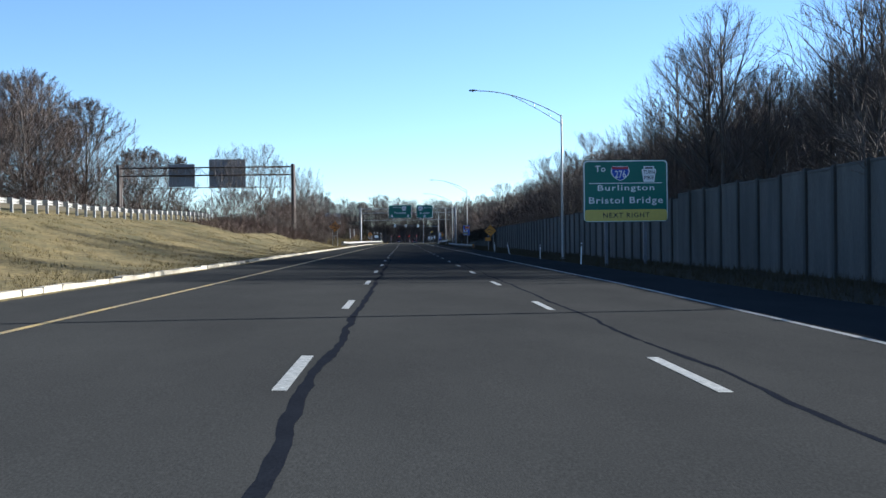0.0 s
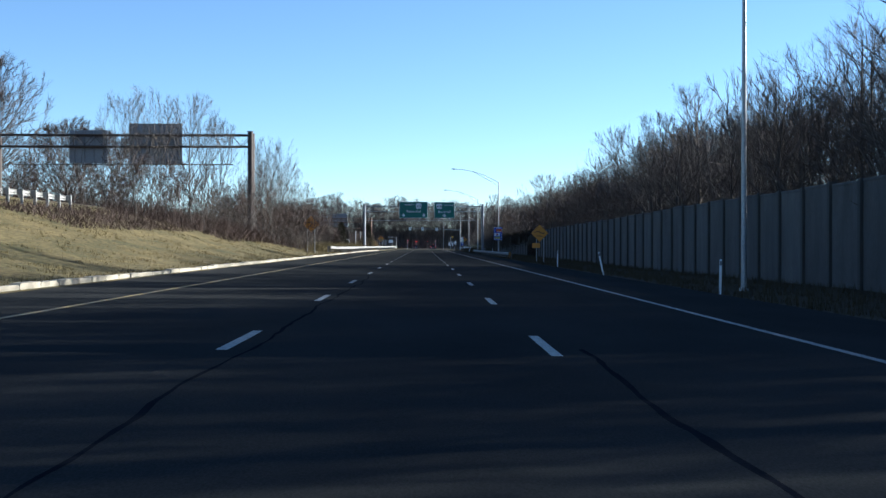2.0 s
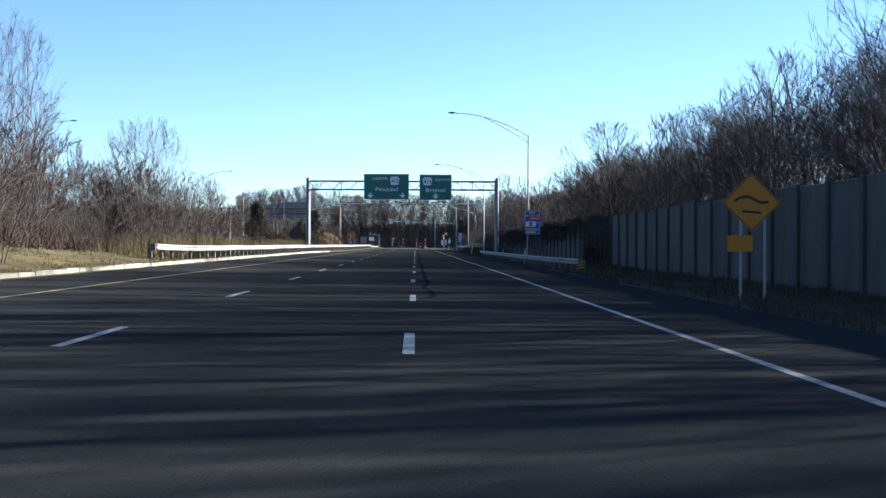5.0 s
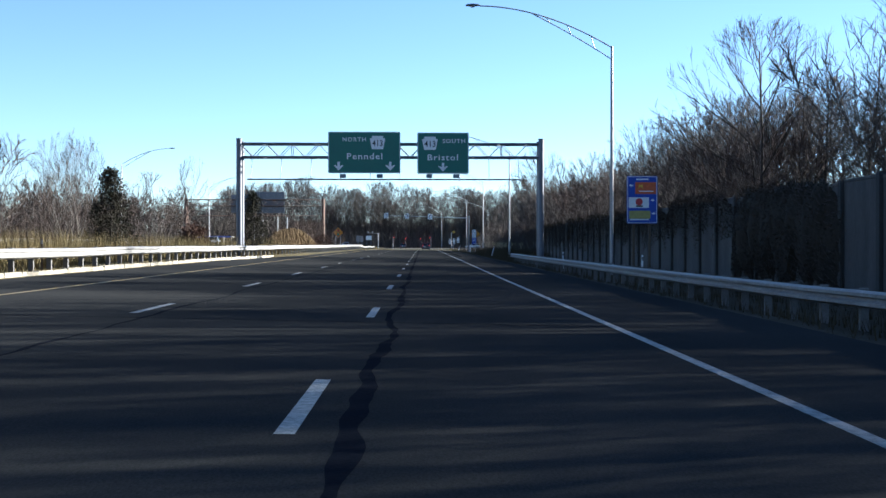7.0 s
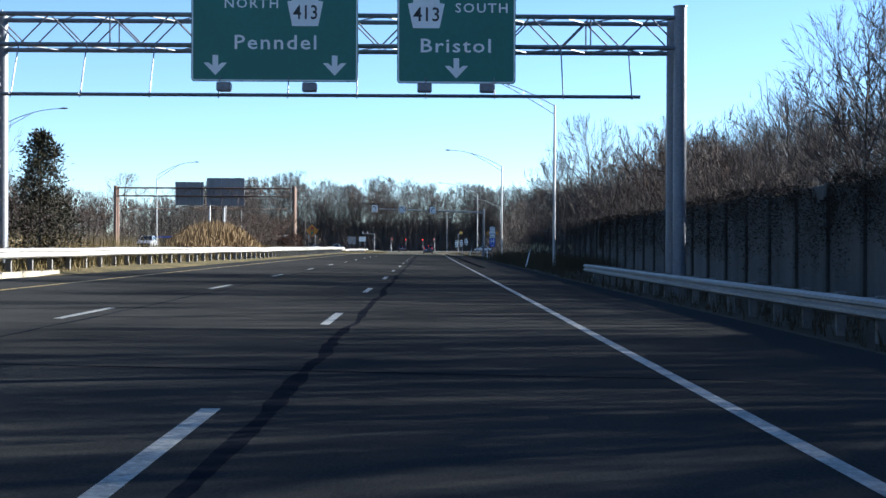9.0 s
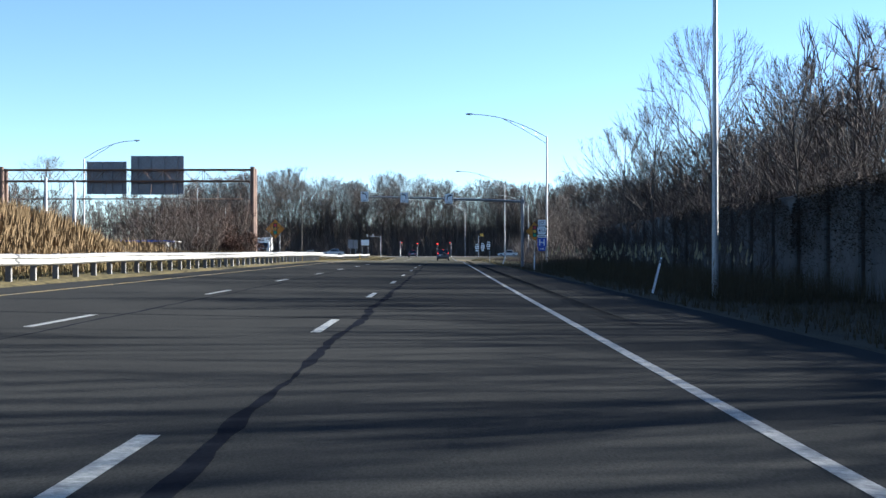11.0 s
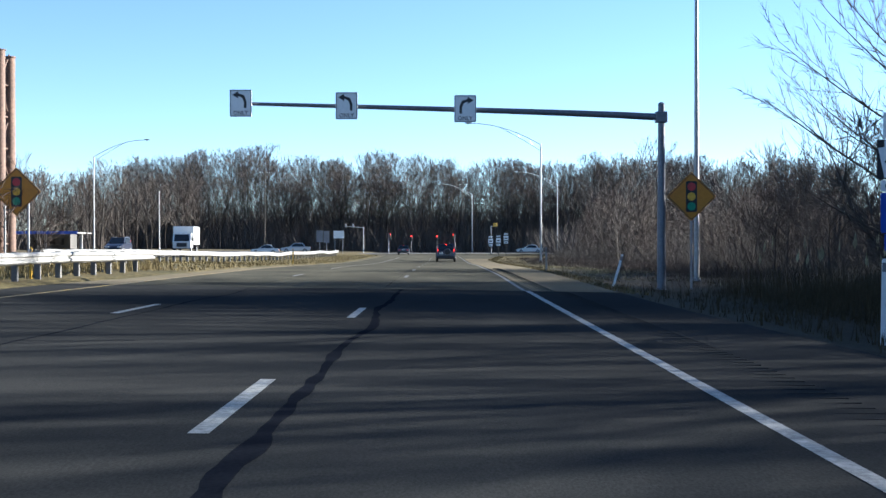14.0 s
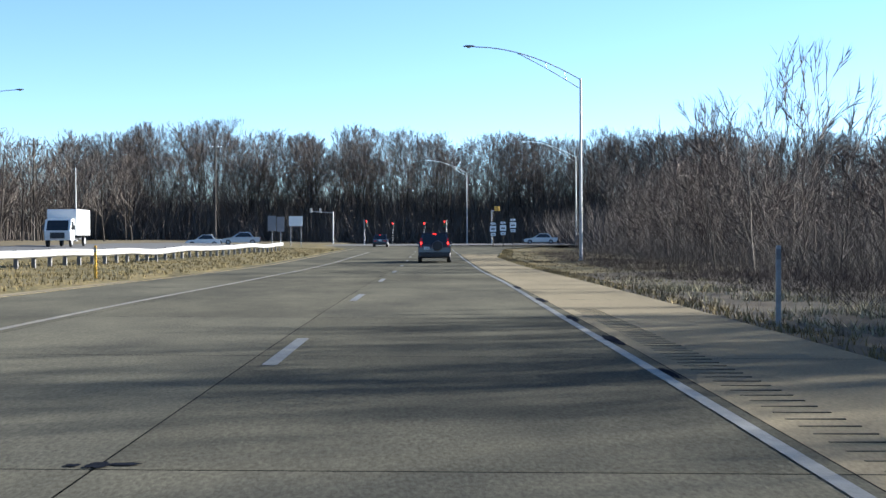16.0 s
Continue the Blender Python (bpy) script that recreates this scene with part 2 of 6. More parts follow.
sign_white = surface("sign_white_sheeting", (0.72, 0.73, 0.72), (0.62, 0.63, 0.62), rough=0.4, scale=0.7, fine=10, amount=0.6, bump=0.01, grain=0.04)
sign_yellow = surface("sign_yellow_sheeting", (0.52, 0.205, 0.01), (0.43, 0.165, 0.01), rough=0.45, scale=0.9, fine=8, amount=0.7, bump=0.01, grain=0.05)
panel_yellow = surface("exit_panel_yellow", (0.62, 0.47, 0.10), (0.55, 0.41, 0.09), rough=0.45, scale=0.9, fine=8, amount=0.7, bump=0.01, grain=0.05)
sign_black = surface("sign_black", (0.015, 0.015, 0.016), rough=0.5, scale=2, fine=10, bump=0)
sign_blue = surface("sign_blue_sheeting", (0.01, 0.06, 0.38), (0.01, 0.045, 0.30), rough=0.4, scale=0.9, fine=8, amount=0.7, bump=0.01, grain=0.05)
sign_red = surface("sign_red_sheeting", (0.42, 0.03, 0.035), rough=0.4, scale=0.9, fine=8, amount=0.3, bump=0.01)
sign_orange = surface("sign_orange_panel", (0.55, 0.10, 0.02), rough=0.4, scale=3, fine=8, amount=0.5, bump=0.01)
sign_gold = surface("sign_gold_mark", (0.62, 0.35, 0.03), rough=0.4, scale=3, fine=8, amount=0.3, bump=0.01)
sign_olive = surface("sign_olive_panel", (0.36, 0.32, 0.09), rough=0.4, scale=3, fine=8, amount=0.4, bump=0.01)
sign_back = surface("sign_back_aluminium", (0.20, 0.20, 0.21), (0.14, 0.14, 0.15), rough=0.5, metal=0.4, scale=0.6, fine=8, amount=0.7, bump=0.02)
teal_lamp = surface("signal_green_mark", (0.02, 0.25, 0.14), rough=0.4, bump=0)
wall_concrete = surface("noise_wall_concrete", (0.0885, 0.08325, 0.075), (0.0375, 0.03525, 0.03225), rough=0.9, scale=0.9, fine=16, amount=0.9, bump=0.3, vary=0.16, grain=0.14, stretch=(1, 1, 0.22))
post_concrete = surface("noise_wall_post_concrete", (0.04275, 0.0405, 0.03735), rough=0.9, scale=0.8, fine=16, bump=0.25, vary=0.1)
bark_grey = surface("grey_bark", (0.068, 0.0578, 0.04896), (0.0374, 0.03196, 0.02788), rough=0.95, scale=1.4, fine=12, amount=0.8, bump=0.5, vary=0.25, stretch=(1, 1, 0.3), spec=0.2)
bark_pale = surface("pale_bark", (0.0992, 0.08804, 0.07564), (0.05952, 0.05208, 0.04464), rough=0.9, scale=1.4, fine=12, amount=0.8, bump=0.4, vary=0.2, stretch=(1, 1, 0.3), spec=0.2)
twig_brown = surface("brown_twigs", (0.0714, 0.0544, 0.0442), (0.0442, 0.034, 0.02924), rough=0.9, scale=0.4, fine=6, amount=0.8, bump=0, vary=0.25, spec=0.2)
twig_grey = surface("grey_twigs", (0.0918, 0.07684, 0.0646), (0.0578, 0.0476, 0.0408), rough=0.9, scale=0.4, fine=6, amount=0.8, bump=0, vary=0.22, spec=0.2)
twig_red = surface("reddish_twigs", (0.06, 0.0396, 0.03), (0.039, 0.027, 0.0222), rough=0.9, scale=0.4, fine=6, amount=0.8, bump=0, vary=0.25, spec=0.2)
twig_far = surface("far_wood_twigs", (0.09396, 0.0783, 0.06765), (0.05951, 0.04823, 0.04197), rough=0.9, scale=0.06, fine=3, amount=0.8, bump=0, grain=0.1, spec=0.2)
vine_dark = surface("dark_vine_leaves", (0.032, 0.02432, 0.01536), (0.01664, 0.01344, 0.00896), rough=0.9, scale=1.2, fine=8, amount=0.8, bump=0, grain=0.2, spec=0.2)
cedar_green = surface("cedar_green", (0.0221, 0.0247, 0.013), (0.0273, 0.0182, 0.01105), rough=0.9, scale=1.6, fine=8, amount=0.8, bump=0, grain=0.25, spec=0.2)
withered_leaf = surface("withered_leaves", (0.075, 0.038, 0.024), (0.04, 0.022, 0.016), rough=0.9, scale=1.2, fine=8, amount=0.8, bump=0, grain=0.25, spec=0.2)
tyre_rubber = surface("tyre_rubber", (0.02, 0.02, 0.02), rough=0.85, bump=0.05)
black_trim = surface("black_plastic_trim", (0.025, 0.025, 0.027), rough=0.6, bump=0.02)
dark_glass = surface("tinted_glass", (0.012, 0.015, 0.018), rough=0.06, scale=3, amount=0.2, bump=0, grain=0.02, spec=0.6)
lamp_lens = surface("lamp_lens", (0.7, 0.7, 0.66), rough=0.12, bump=0, grain=0.03)
red_lamp = glow("lit_red_lamp", (0.9, 0.03, 0.02), 1.0)

# ---- the lie of the land ----
def profile(y):
    return -0.4 * smooth((y - 420) / 65)


def cross_fall(y):
    return ramp(y, (390, 450), (0.02, 0.005))


def road_z(x, y):
    return -cross_fall(y) * x + profile(y)


def left_edge(y):
    return ramp(y, (0, 268, 300, 400, 440, 480, 545, 575), (-10.35, -10.35, -8.9, -8.5, -7.3, -6.9, -7.2, -12))


def right_edge(y):
    return ramp(y, (0, 375, 395, 500, 545, 575), (6.7, 6.7, 6.05, 6.05, 9.0, 16.0))


def ground_z(x, y):
    """Height of the grass and woodland ground."""
    xl, xr = left_edge(y), right_edge(y)
    if y > 640:
        return road_z(0, y) - 0.12 + 9.0 * smooth((y - 645) / 110) * clamp01((x + 110) / 50) * clamp01((160 - x) / 50)
    if x < xl:
        d = xl - x
        s = ramp(y, (40, 100, 130, 165, 182, 205, 230, 280, 400), (0.30, 0.33, 0.39, 0.42, 0.35, 0.17, 0.08, 0.04, 0.03))
        c = ramp(y, (100, 160, 185, 230, 280, 350, 430, 480), (4.9, 4.7, 4.0, 1.7, 0.9, 0.6, 0.55, 0.7))
        rise = c * (1 - math.exp(-((d * s / c) ** 1.6))) if d < 200 else c
        wobble = 0.12 * noise.noise(Vector((x * 0.21, y * 0.13, 3))) * clamp01(d / 3)
        return road_z(xl, y) + 0.06 + rise + wobble
    if x > xr:
        d = x - xr
        z = road_z(xr, y) - 0.04 - ramp(y, (395, 415), (0.11, 0.06)) * min(d, 2.4) - 0.01 * min(d, 9)
        behind = smooth((x - 16) / 12) * ramp(y, (380, 440, 540), (1.6, 0.9, 0.2)) + clamp01((x - 30) / 60) * ramp(y, (200, 460), (3.0, 0.5))
        wobble = 0.14 * noise.noise(Vector((x * 0.3, y * 0.17, 7))) * clamp01(d / 2)
        return z + behind + wobble
    return road_z(x, y) - 0.12


xs = [-2500, -1200, -600, -350, -220, -150, -110, -85, -70, -58, -50, -44, -39, -35, -31.5] + [-29 + 1.15 * i for i in range(17)] + [-9.6, -9.0, -8.4, -7.6, -6.9, -6, -3, 0, 3, 5.5, 6.0, 6.3, 6.75] + [7.4 + 0.9 * i for i in range(11)] + [17.5, 19, 21, 23.5, 26.5, 30, 36, 44, 55, 75, 110, 170, 260, 400, 700, 1300, 2500]
ys = [-1500, -600, -250, -120, -60] + [-30 + 4.0 * i for i in range(155)] + [600, 620, 640, 655, 670, 685, 700, 715, 730, 745, 765, 820, 950, 1200, 1700, 2600, 4200]
gm = M()
gm.strip([[(x, y, ground_z(x, y)) for x in xs] for y in ys])
ground_me = gm.mesh("ground", None, True)
for material in (dry_grass, leaf_litter, far_field):
    ground_me.materials.append(material)
for p in ground_me.polygons:
    cx, cy = p.center.x, p.center.y
    p.material_index = 1 if (cx > 6 and cy < 470) else (0 if -27 < cx < 30 and cy < 600 else (1 if cy > 625 else 2))
tagged(new("ground", ground_me), "dry winter grass and leaf litter ground", "ground", kind="structure")


def ribbon(x_of, y0, y1, step, lift=0.004, half=0.06):
    """A painted strip that lies on the road."""
    n = max(1, round((y1 - y0) / step))
    rows = []
    for i in range(n + 1):
        y = y0 + (y1 - y0) * i / n
        x = x_of(y)
        rows.append([(x - half, y, road_z(x - half, y) + lift), (x + half, y, road_z(x + half, y) + lift)])
    return M().strip(rows)


# ---- the carriageway ----
CONCRETE_FROM = 401.0
rm = M()
rm.strip([[(left_edge(y) * (1 - u) + right_edge(y) * u, y, road_z(left_edge(y) * (1 - u) + right_edge(y) * u, y)) for u in [i / 12 for i in range(13)]]
          for y in [-60 + 4.0 * i for i in range(116)] + [CONCRETE_FROM]])
road = solid("road", rm, asphalt, "grey weathered asphalt carriageway with sealed cracks", "road", "structure", soft=True)
skirt = M()
for e, dx in ((left_edge, -0.12), (right_edge, 0.12)):
    skirt.strip([[(e(y), y, road_z(e(y), y)), (e(y) + dx, y, road_z(e(y), y) - 0.14)] for y in [-60 + 4.0 * i for i in range(116)] + [CONCRETE_FROM]])
part("road_edge", skirt, asphalt, road)

slab_road = thing("concrete_road", (0, 500, 0), "pale jointed concrete carriageway before the junction", "road", kind="structure")
slab_road.location = (0, 0, 0)
bed = M()
bed.strip([[(left_edge(y) * (1 - u) + right_edge(y) * u, y, road_z(left_edge(y) * (1 - u) + right_edge(y) * u, y) - 0.03) for u in [i / 8 for i in range(9)]]
           for y in [CONCRETE_FROM + i * 4.0 for i in range(45)]])
part("joint_filler", bed, tar, slab_road)

# sealed cracks beside the lane lines
rng = random.Random(4)
for x0, y0, y1, w in ((-3.42, -30, 60, 0.07), (0.34, -30, 72, 0.04), (0.38, 170, 400.8, 0.075), (-3.3, 190, 400.8, 0.04), (-3.4, 60, 104, 0.03)):
    rows = []
    y, ph = y0, rng.random() * 9
    while y < y1:
        x = x0 + 0.15 * noise.noise(Vector((y * 0.22 + ph, 0, 0))) + 0.05 * noise.noise(Vector((y * 0.9 + ph, 4, 0)))
        h = w * (0.8 + 0.5 * noise.noise(Vector((y * 0.5, ph, 2))) + 0.45 * noise.noise(Vector((y * 2.2, ph, 5))))
        h = max(h, 0.012)
        rows.append([(x - h, y, road_z(x, y) + 0.002), (x + h, y, road_z(x, y) + 0.002)])
        y += 0.22
    part("crack_seal", M().strip(rows), tar, road, "wandering dark tar seal over a crack")
for y in (171.5, 216.0, 259.5, 318.2, 352.0):
    rows = []
    for i in range(30):
        x = left_edge(y) + 0.3 + i * 0.5
        if x > 6.4:
            break
        yy = y + 0.03 * noise.noise(Vector((x, y, 0)))
        rows.append([(x, yy - 0.035, road_z(x, y) + 0.0035), (x, yy + 0.035, road_z(x, y) + 0.0035)])
    part("crack_seal", M().strip(rows), tar, road)

# painted lines
D = 12.192
for k in range(-3, 33):
    y = 9.9 + k * D
    for x in (-3.66, 0.0):
        if y < CONCRETE_FROM - 4:
            wob = 0.02 * math.sin(k * 3.1 + x)
            part("lane_dash", ribbon(lambda q: x + wob, y, y + 3.1, 1.0, 0.004, 0.065), white_line, road)
part("edge_line", ribbon(lambda q: ramp(q, (12, 20, 36), (3.2, 3.38, 3.66)) + 0.02 * math.sin(q * 0.07), -60, CONCRETE_FROM, 2.0, 0.004, 0.065), edge_line, road, "worn white edge line")
part("yellow_line", ribbon(lambda q: ramp(q, (0, 60, 150, 300, 370, 400), (-7.8, -7.65, -7.45, -7.4, -7.1, -7.0)), -60, CONCRETE_FROM, 2.0, 0.004, 0.06), yellow_line, road, "worn yellow edge line")

# rumble strips cut into the right shoulder
rumble, slab_rumble = M(), M()
y = 318.0
while y < 434:
    x = 4.5 if y < CONCRETE_FROM else 4.18
    (rumble if y < CONCRETE_FROM else slab_rumble).box(x - 0.2, x + 0.2, y - 0.014, y + 0.014, road_z(x, y) - 0.01, road_z(x, y) + 0.0045)
    y += 0.31
part("rumble_strip", rumble, asphalt, road)
part("rumble_strip", slab_rumble, pavement_concrete, slab_road)

# joints and lines of the concrete carriageway
lanes = [-99, -6.95, -3.55, -0.08, 3.8, 99]
SLAB = 6.1
for r in range(18):
    y0, y1 = CONCRETE_FROM + r * SLAB, CONCRETE_FROM + (r + 1) * SLAB - 0.02
    for a, b in zip(lanes[:-1], lanes[1:]):
        rows = []
        for y in (y0, (y0 + y1) / 2, y1):
            xa, xb = max(a, left_edge(y)) + 0.006, min(b, right_edge(y)) - 0.006
            rows.append([(xa, y, road_z(xa, y)), ((xa + xb) / 2, y, road_z((xa + xb) / 2, y)), (xb, y, road_z(xb, y))])
        if rows[0][2][0] - rows[0][0][0] > 0.3:
            part("slab", M().strip(rows), shoulder_concrete if b > 50 or a < -50 else pavement_concrete, slab_road)
rest = M().strip([[(left_edge(y) * (1 - u) + right_edge(y) * u, y, road_z(left_edge(y) * (1 - u) + right_edge(y) * u, y)) for u in [i / 6 for i in range(7)]]
                  for y in [CONCRETE_FROM + 18 * SLAB + 4 * i for i in range(17)]])
part("far_slabs", rest, pavement_concrete, slab_road)
for k in range(32, 43):
    y = 9.9 + k * D
    for x in (-3.75, 0.15):
        if y > CONCRETE_FROM and (x > -1 or y < 423):
            part("lane_dash", ribbon(lambda q: x, y, y + 3.1, 1.0, 0.005, 0.07), pale_line, slab_road)
part("lane_line", ribbon(lambda q: -3.75 + 0.02 * math.sin(q * 0.3), 427, 520, 1.5, 0.0055, 0.065), tan_line, slab_road, "faded solid lane line")
part("edge_line", ribbon(lambda q: 3.62 + 0.03 * math.sin(q * 0.2), CONCRETE_FROM, 545, 2.0, 0.005, 0.055), pale_line, slab_road, "faded white edge line")
part("yellow_line", ribbon(lambda q: ramp(q, (400, 430, 480, 545), (-7.0, -6.85, -6.5, -6.6)), CONCRETE_FROM, 545, 2.0, 0.005, 0.06), yellow_line, slab_road)

rng = random.Random(8)
for x, y, w, l in ((3.72, 424.0, 0.07, 0.5), (3.74, 427.6, 0.1, 0.8), (3.7, 431.5, 0.08, 0.9), (3.74, 437.2, 0.1, 1.2), (3.72, 444, 0.09, 1.5), (-0.08, 419.4, 0.07, 0.1), (0.06, 419.42, 0.09, 0.05), (-0.2, 419.38, 0.05, 0.04)):
    ring = [(x + w * rng.uniform(0.5, 1.1) * math.cos(a), y + l * rng.uniform(0.6, 1.1) * math.sin(a)) for a in [i * 6.283 / 14 for i in range(14)]]
    part("joint_seal", M().add([(a, b, road_z(a, b) + 0.0065) for a, b in ring], [tuple(range(14))]), tar, slab_road, "dark tar patch on a worn joint")

# the cross street at the lights and the opposite carriageway
cross = M().strip([[(x, y, -0.32 + 0.0006 * abs(x)) for x in range(-140, 141, 20)] for y in (574, 580, 590, 600)])
solid("cross_street", cross, far_asphalt, "grey cross street at the junction", "road", "structure")
opp = M().strip([[(ramp(y, (360, 470, 575), (-25, -24, -17)) - 14 * u, y, ground_z(ramp(y, (360, 470, 575), (-25, -24, -17)) - 14 * u, y) + 0.1) for u in (0, 0.25, 0.5, 0.75, 1)] for y in range(330, 577, 5)])
solid("opposite_carriageway", opp, far_asphalt, "grey opposite carriageway behind the median", "road", "structure", soft=True)
opp_line = M().strip([[(ramp(y, (360, 470, 575), (-25, -24, -17)) - 0.5 - w, y, ground_z(ramp(y, (360, 470, 575), (-25, -24, -17)) - 0.5 - w, y) + 0.11) for w in (0, 0.14)] for y in range(330, 577, 5)])
solid("opposite_edge_line", opp_line, white_line, "white edge line of the opposite carriageway", "road marking", "structure")

# kerb stones along the left shoulder
kerb = thing("kerb", (0, 0, 0), "low pale concrete kerb, chipped and overgrown with grass", "kerb", kind="structure")
kerb_shape = M().side([(-0.74, 0), (0.74, 0), (0.74, 0.15), (0.69, 0.195), (-0.69, 0.195), (-0.74, 0.15)], -0.24, 0.0).mesh("kerb_stone", kerb_concrete)
rng = random.Random(11)
y = 2.0
while y < 286:
    x = left_edge(y) - 0.02
    gone = rng.random()
    if gone > 0.03 or y > 130:
        o = part("kerb_stone", kerb_shape, None, kerb)
        o.location = (x, y, road_z(x, y) - 0.03 - (0.05 * rng.random() if gone < 0.6 and y < 150 else 0.03 * rng.random()))
        slope = math.degrees(math.atan2(left_edge(y + 1.5) - left_edge(y - 1.5), 3.0))
        o.rotation_euler = (rng.uniform(-0.008, 0.008), rng.uniform(-0.05, 0.05), radians(-slope) + rng.uniform(-0.01, 0.01))
    y += 1.525

# ---- the noise wall ----
wall = thing("noise_wall", (15.2, 210, -0.4), "grey concrete noise wall of tall panels between posts", "wall", kind="structure")
wall.location = (0, 0, 0)
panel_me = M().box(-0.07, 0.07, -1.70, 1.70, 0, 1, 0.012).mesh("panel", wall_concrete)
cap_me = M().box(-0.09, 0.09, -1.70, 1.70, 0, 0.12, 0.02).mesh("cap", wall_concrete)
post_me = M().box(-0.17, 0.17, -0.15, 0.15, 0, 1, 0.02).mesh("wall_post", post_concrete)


def wall_x(y):
    return 14.75 if y < 77 else 15.2


def wall_top(y):
    return ramp(y, (0, 76.9, 77, 134, 160, 200, 240, 300, 404), (4.1, 3.98, 3.72, 3.72, 3.55, 3.42, 3.3, 3.2, 3.05))


for i in range(-8, 105):
    y = 20.6 + 3.66 * i
    if y > 404:
        break
    x, z0 = wall_x(y), ground_z(wall_x(y), y) - 0.35
    top = round((wall_top(y) + 0.02 * ((i * 7) % 5 - 2)) * 20) / 20
    o = part("panel", panel_me, None, wall)
    o.location, o.scale = (x, y + 1.83, z0), (1, 1, top - z0)
    c = part("cap", cap_me, None, wall)
    c.location = (x, y + 1.83, top - 0.12)
    q = part("wall_post", post_me, None, wall)
    q.location, q.scale = (x - 0.03, y, z0), (1, 1, top + 0.06 - z0)
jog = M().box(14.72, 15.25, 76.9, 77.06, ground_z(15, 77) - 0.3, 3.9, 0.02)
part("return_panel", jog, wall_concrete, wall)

# ---- guardrails ----
BEAM = [(0.0, 0.0), (0.03, 0.012), (0.085, 0.045), (0.085, 0.10), (0.02, 0.135), (0.02, 0.175), (0.085, 0.21), (0.085, 0.265), (0.03, 0.30), (0.0, 0.31)]


def guardrail(label, points, towards, height=0.71, spacing=1.9, post_material=aged_post, group="", zf=None):
    """A W-beam on posts through points of the plan; towards: 1 if its face looks to +x, -1 if to -x."""
    pts = [Vector(p) for p in points]
    length = [0.0]
    for a, b in zip(pts[:-1], pts[1:]):
        length.append(length[-1] + (b - a).length)
    zf = zf or (lambda x, y: max(ground_z(x, y), road_z(x, y) - 0.1))

    def at(s):
        return Vector((float(np.interp(s, length, [p.x for p in pts])), float(np.interp(s, length, [p.y for p in pts]))))

    first = at(0)
    rail = thing("guardrail", (first.x, first.y, zf(first.x, first.y)), label, "guardrail", group)
    o = rail.location.copy()
    post_mesh = M().box(-0.08, 0.08, -0.055, 0.055, -0.4, height + 0.02, 0.008).mesh("post", post_material)
    block_mesh = M().box(-0.09, 0.09, -0.06, 0.06, height - 0.33, height, 0.01).mesh("blockout", post_material)
    n = int(length[-1] // spacing)
    for i in range(n + 1):
        p = at(i * spacing)
        z = zf(p.x, p.y)
        q = part("post", post_mesh, None, rail)
        q.location = (p.x - o.x - towards * 0.2, p.y - o.y, z - o.z)
        b = part("blockout", block_mesh, None, q)
        b.location = (towards * 0.17, 0, 0)
    s = 0.0
    while s < length[-1] - 0.5:
        e = min(s + 7.62, length[-1])
        rows = []
        for j in range(5):
            p = at(s + (e - s) * j / 4)
            z = zf(p.x, p.y) + height - 0.31
            rows.append([(p.x - o.x + towards * (d + 0.07), p.y - o.y, z - o.z + h) for d, h in BEAM])
        m = M().strip(rows)
        m.strip([[(x - towards * 0.004, y, z) for x, y, z in r] for r in rows])
        part("beam", m, rail_steel, rail, soft=True)
        if s > 0:
            lap = M().strip([[(x + towards * 0.006, y + dy, z) for x, y, z in rows[0]] for dy in (-0.16, 0.16)])
            part("lap_joint", lap, rail_steel, rail)
        s = e
    return rail, at, o


left_rail, _, _ = guardrail("weathered galvanised guardrail along the grassy median", [(-12.2, 203), (-11.3, 216), (-10.95, 285), (-10.2, 310), (-9.5, 340), (-9.3, 400), (-9.45, 415.5)], 1, 0.74, group="roadside guardrails")
median_rail, _, _ = guardrail("galvanised guardrail in the median before the junction", [(-12.5, 412), (-14.6, 424), (-14.4, 450), (-13.2, 482), (-11.3, 522)], 1, 0.72, group="roadside guardrails")
right_rail, _, ro = guardrail("shaded galvanised guardrail in front of the noise wall", [(9.1, 212.5), (8.5, 222), (8.2, 240), (8.15, 285), (8.35, 303)], -1, 0.73, group="roadside guardrails", zf=lambda x, y: -0.39)
crest_rail, _, _ = guardrail("guardrail with pale posts along the crest of the grass bank", [(-27.5, 30), (-25, 62), (-24.2, 100), (-23.4, 136)], -1, 0.8, 2.2, rail_steel, group="roadside guardrails")
guardrail("distant guardrail along the opposite road", [(-33, 236), (-31, 300), (-28, 345)], 1, 0.75, 2.0, rail_steel, group="roadside guardrails")

# striped end board of the right rail
eb = M().box(-0.17, 0.17, -0.02, 0.0, 0.16, 0.80, 0.006)
board = part("end_board", M().add([(x - 0.0, y - 0.35, z) for x, y, z in eb.v], eb.f), sign_black, right_rail, "black and yellow striped end board")
for i in range(4):
    z = 0.19 + i * 0.15
    part("stripe", M().plate([(-0.16, z), (-0.16, z + 0.07), (0.16, z + 0.15), (0.16, z + 0.08)] if i < 3 else [(-0.16, z), (-0.16, z + 0.07), (0.1, z + 0.13), (0.1, z + 0.06)], -0.378, -0.371), sign_yellow, board)


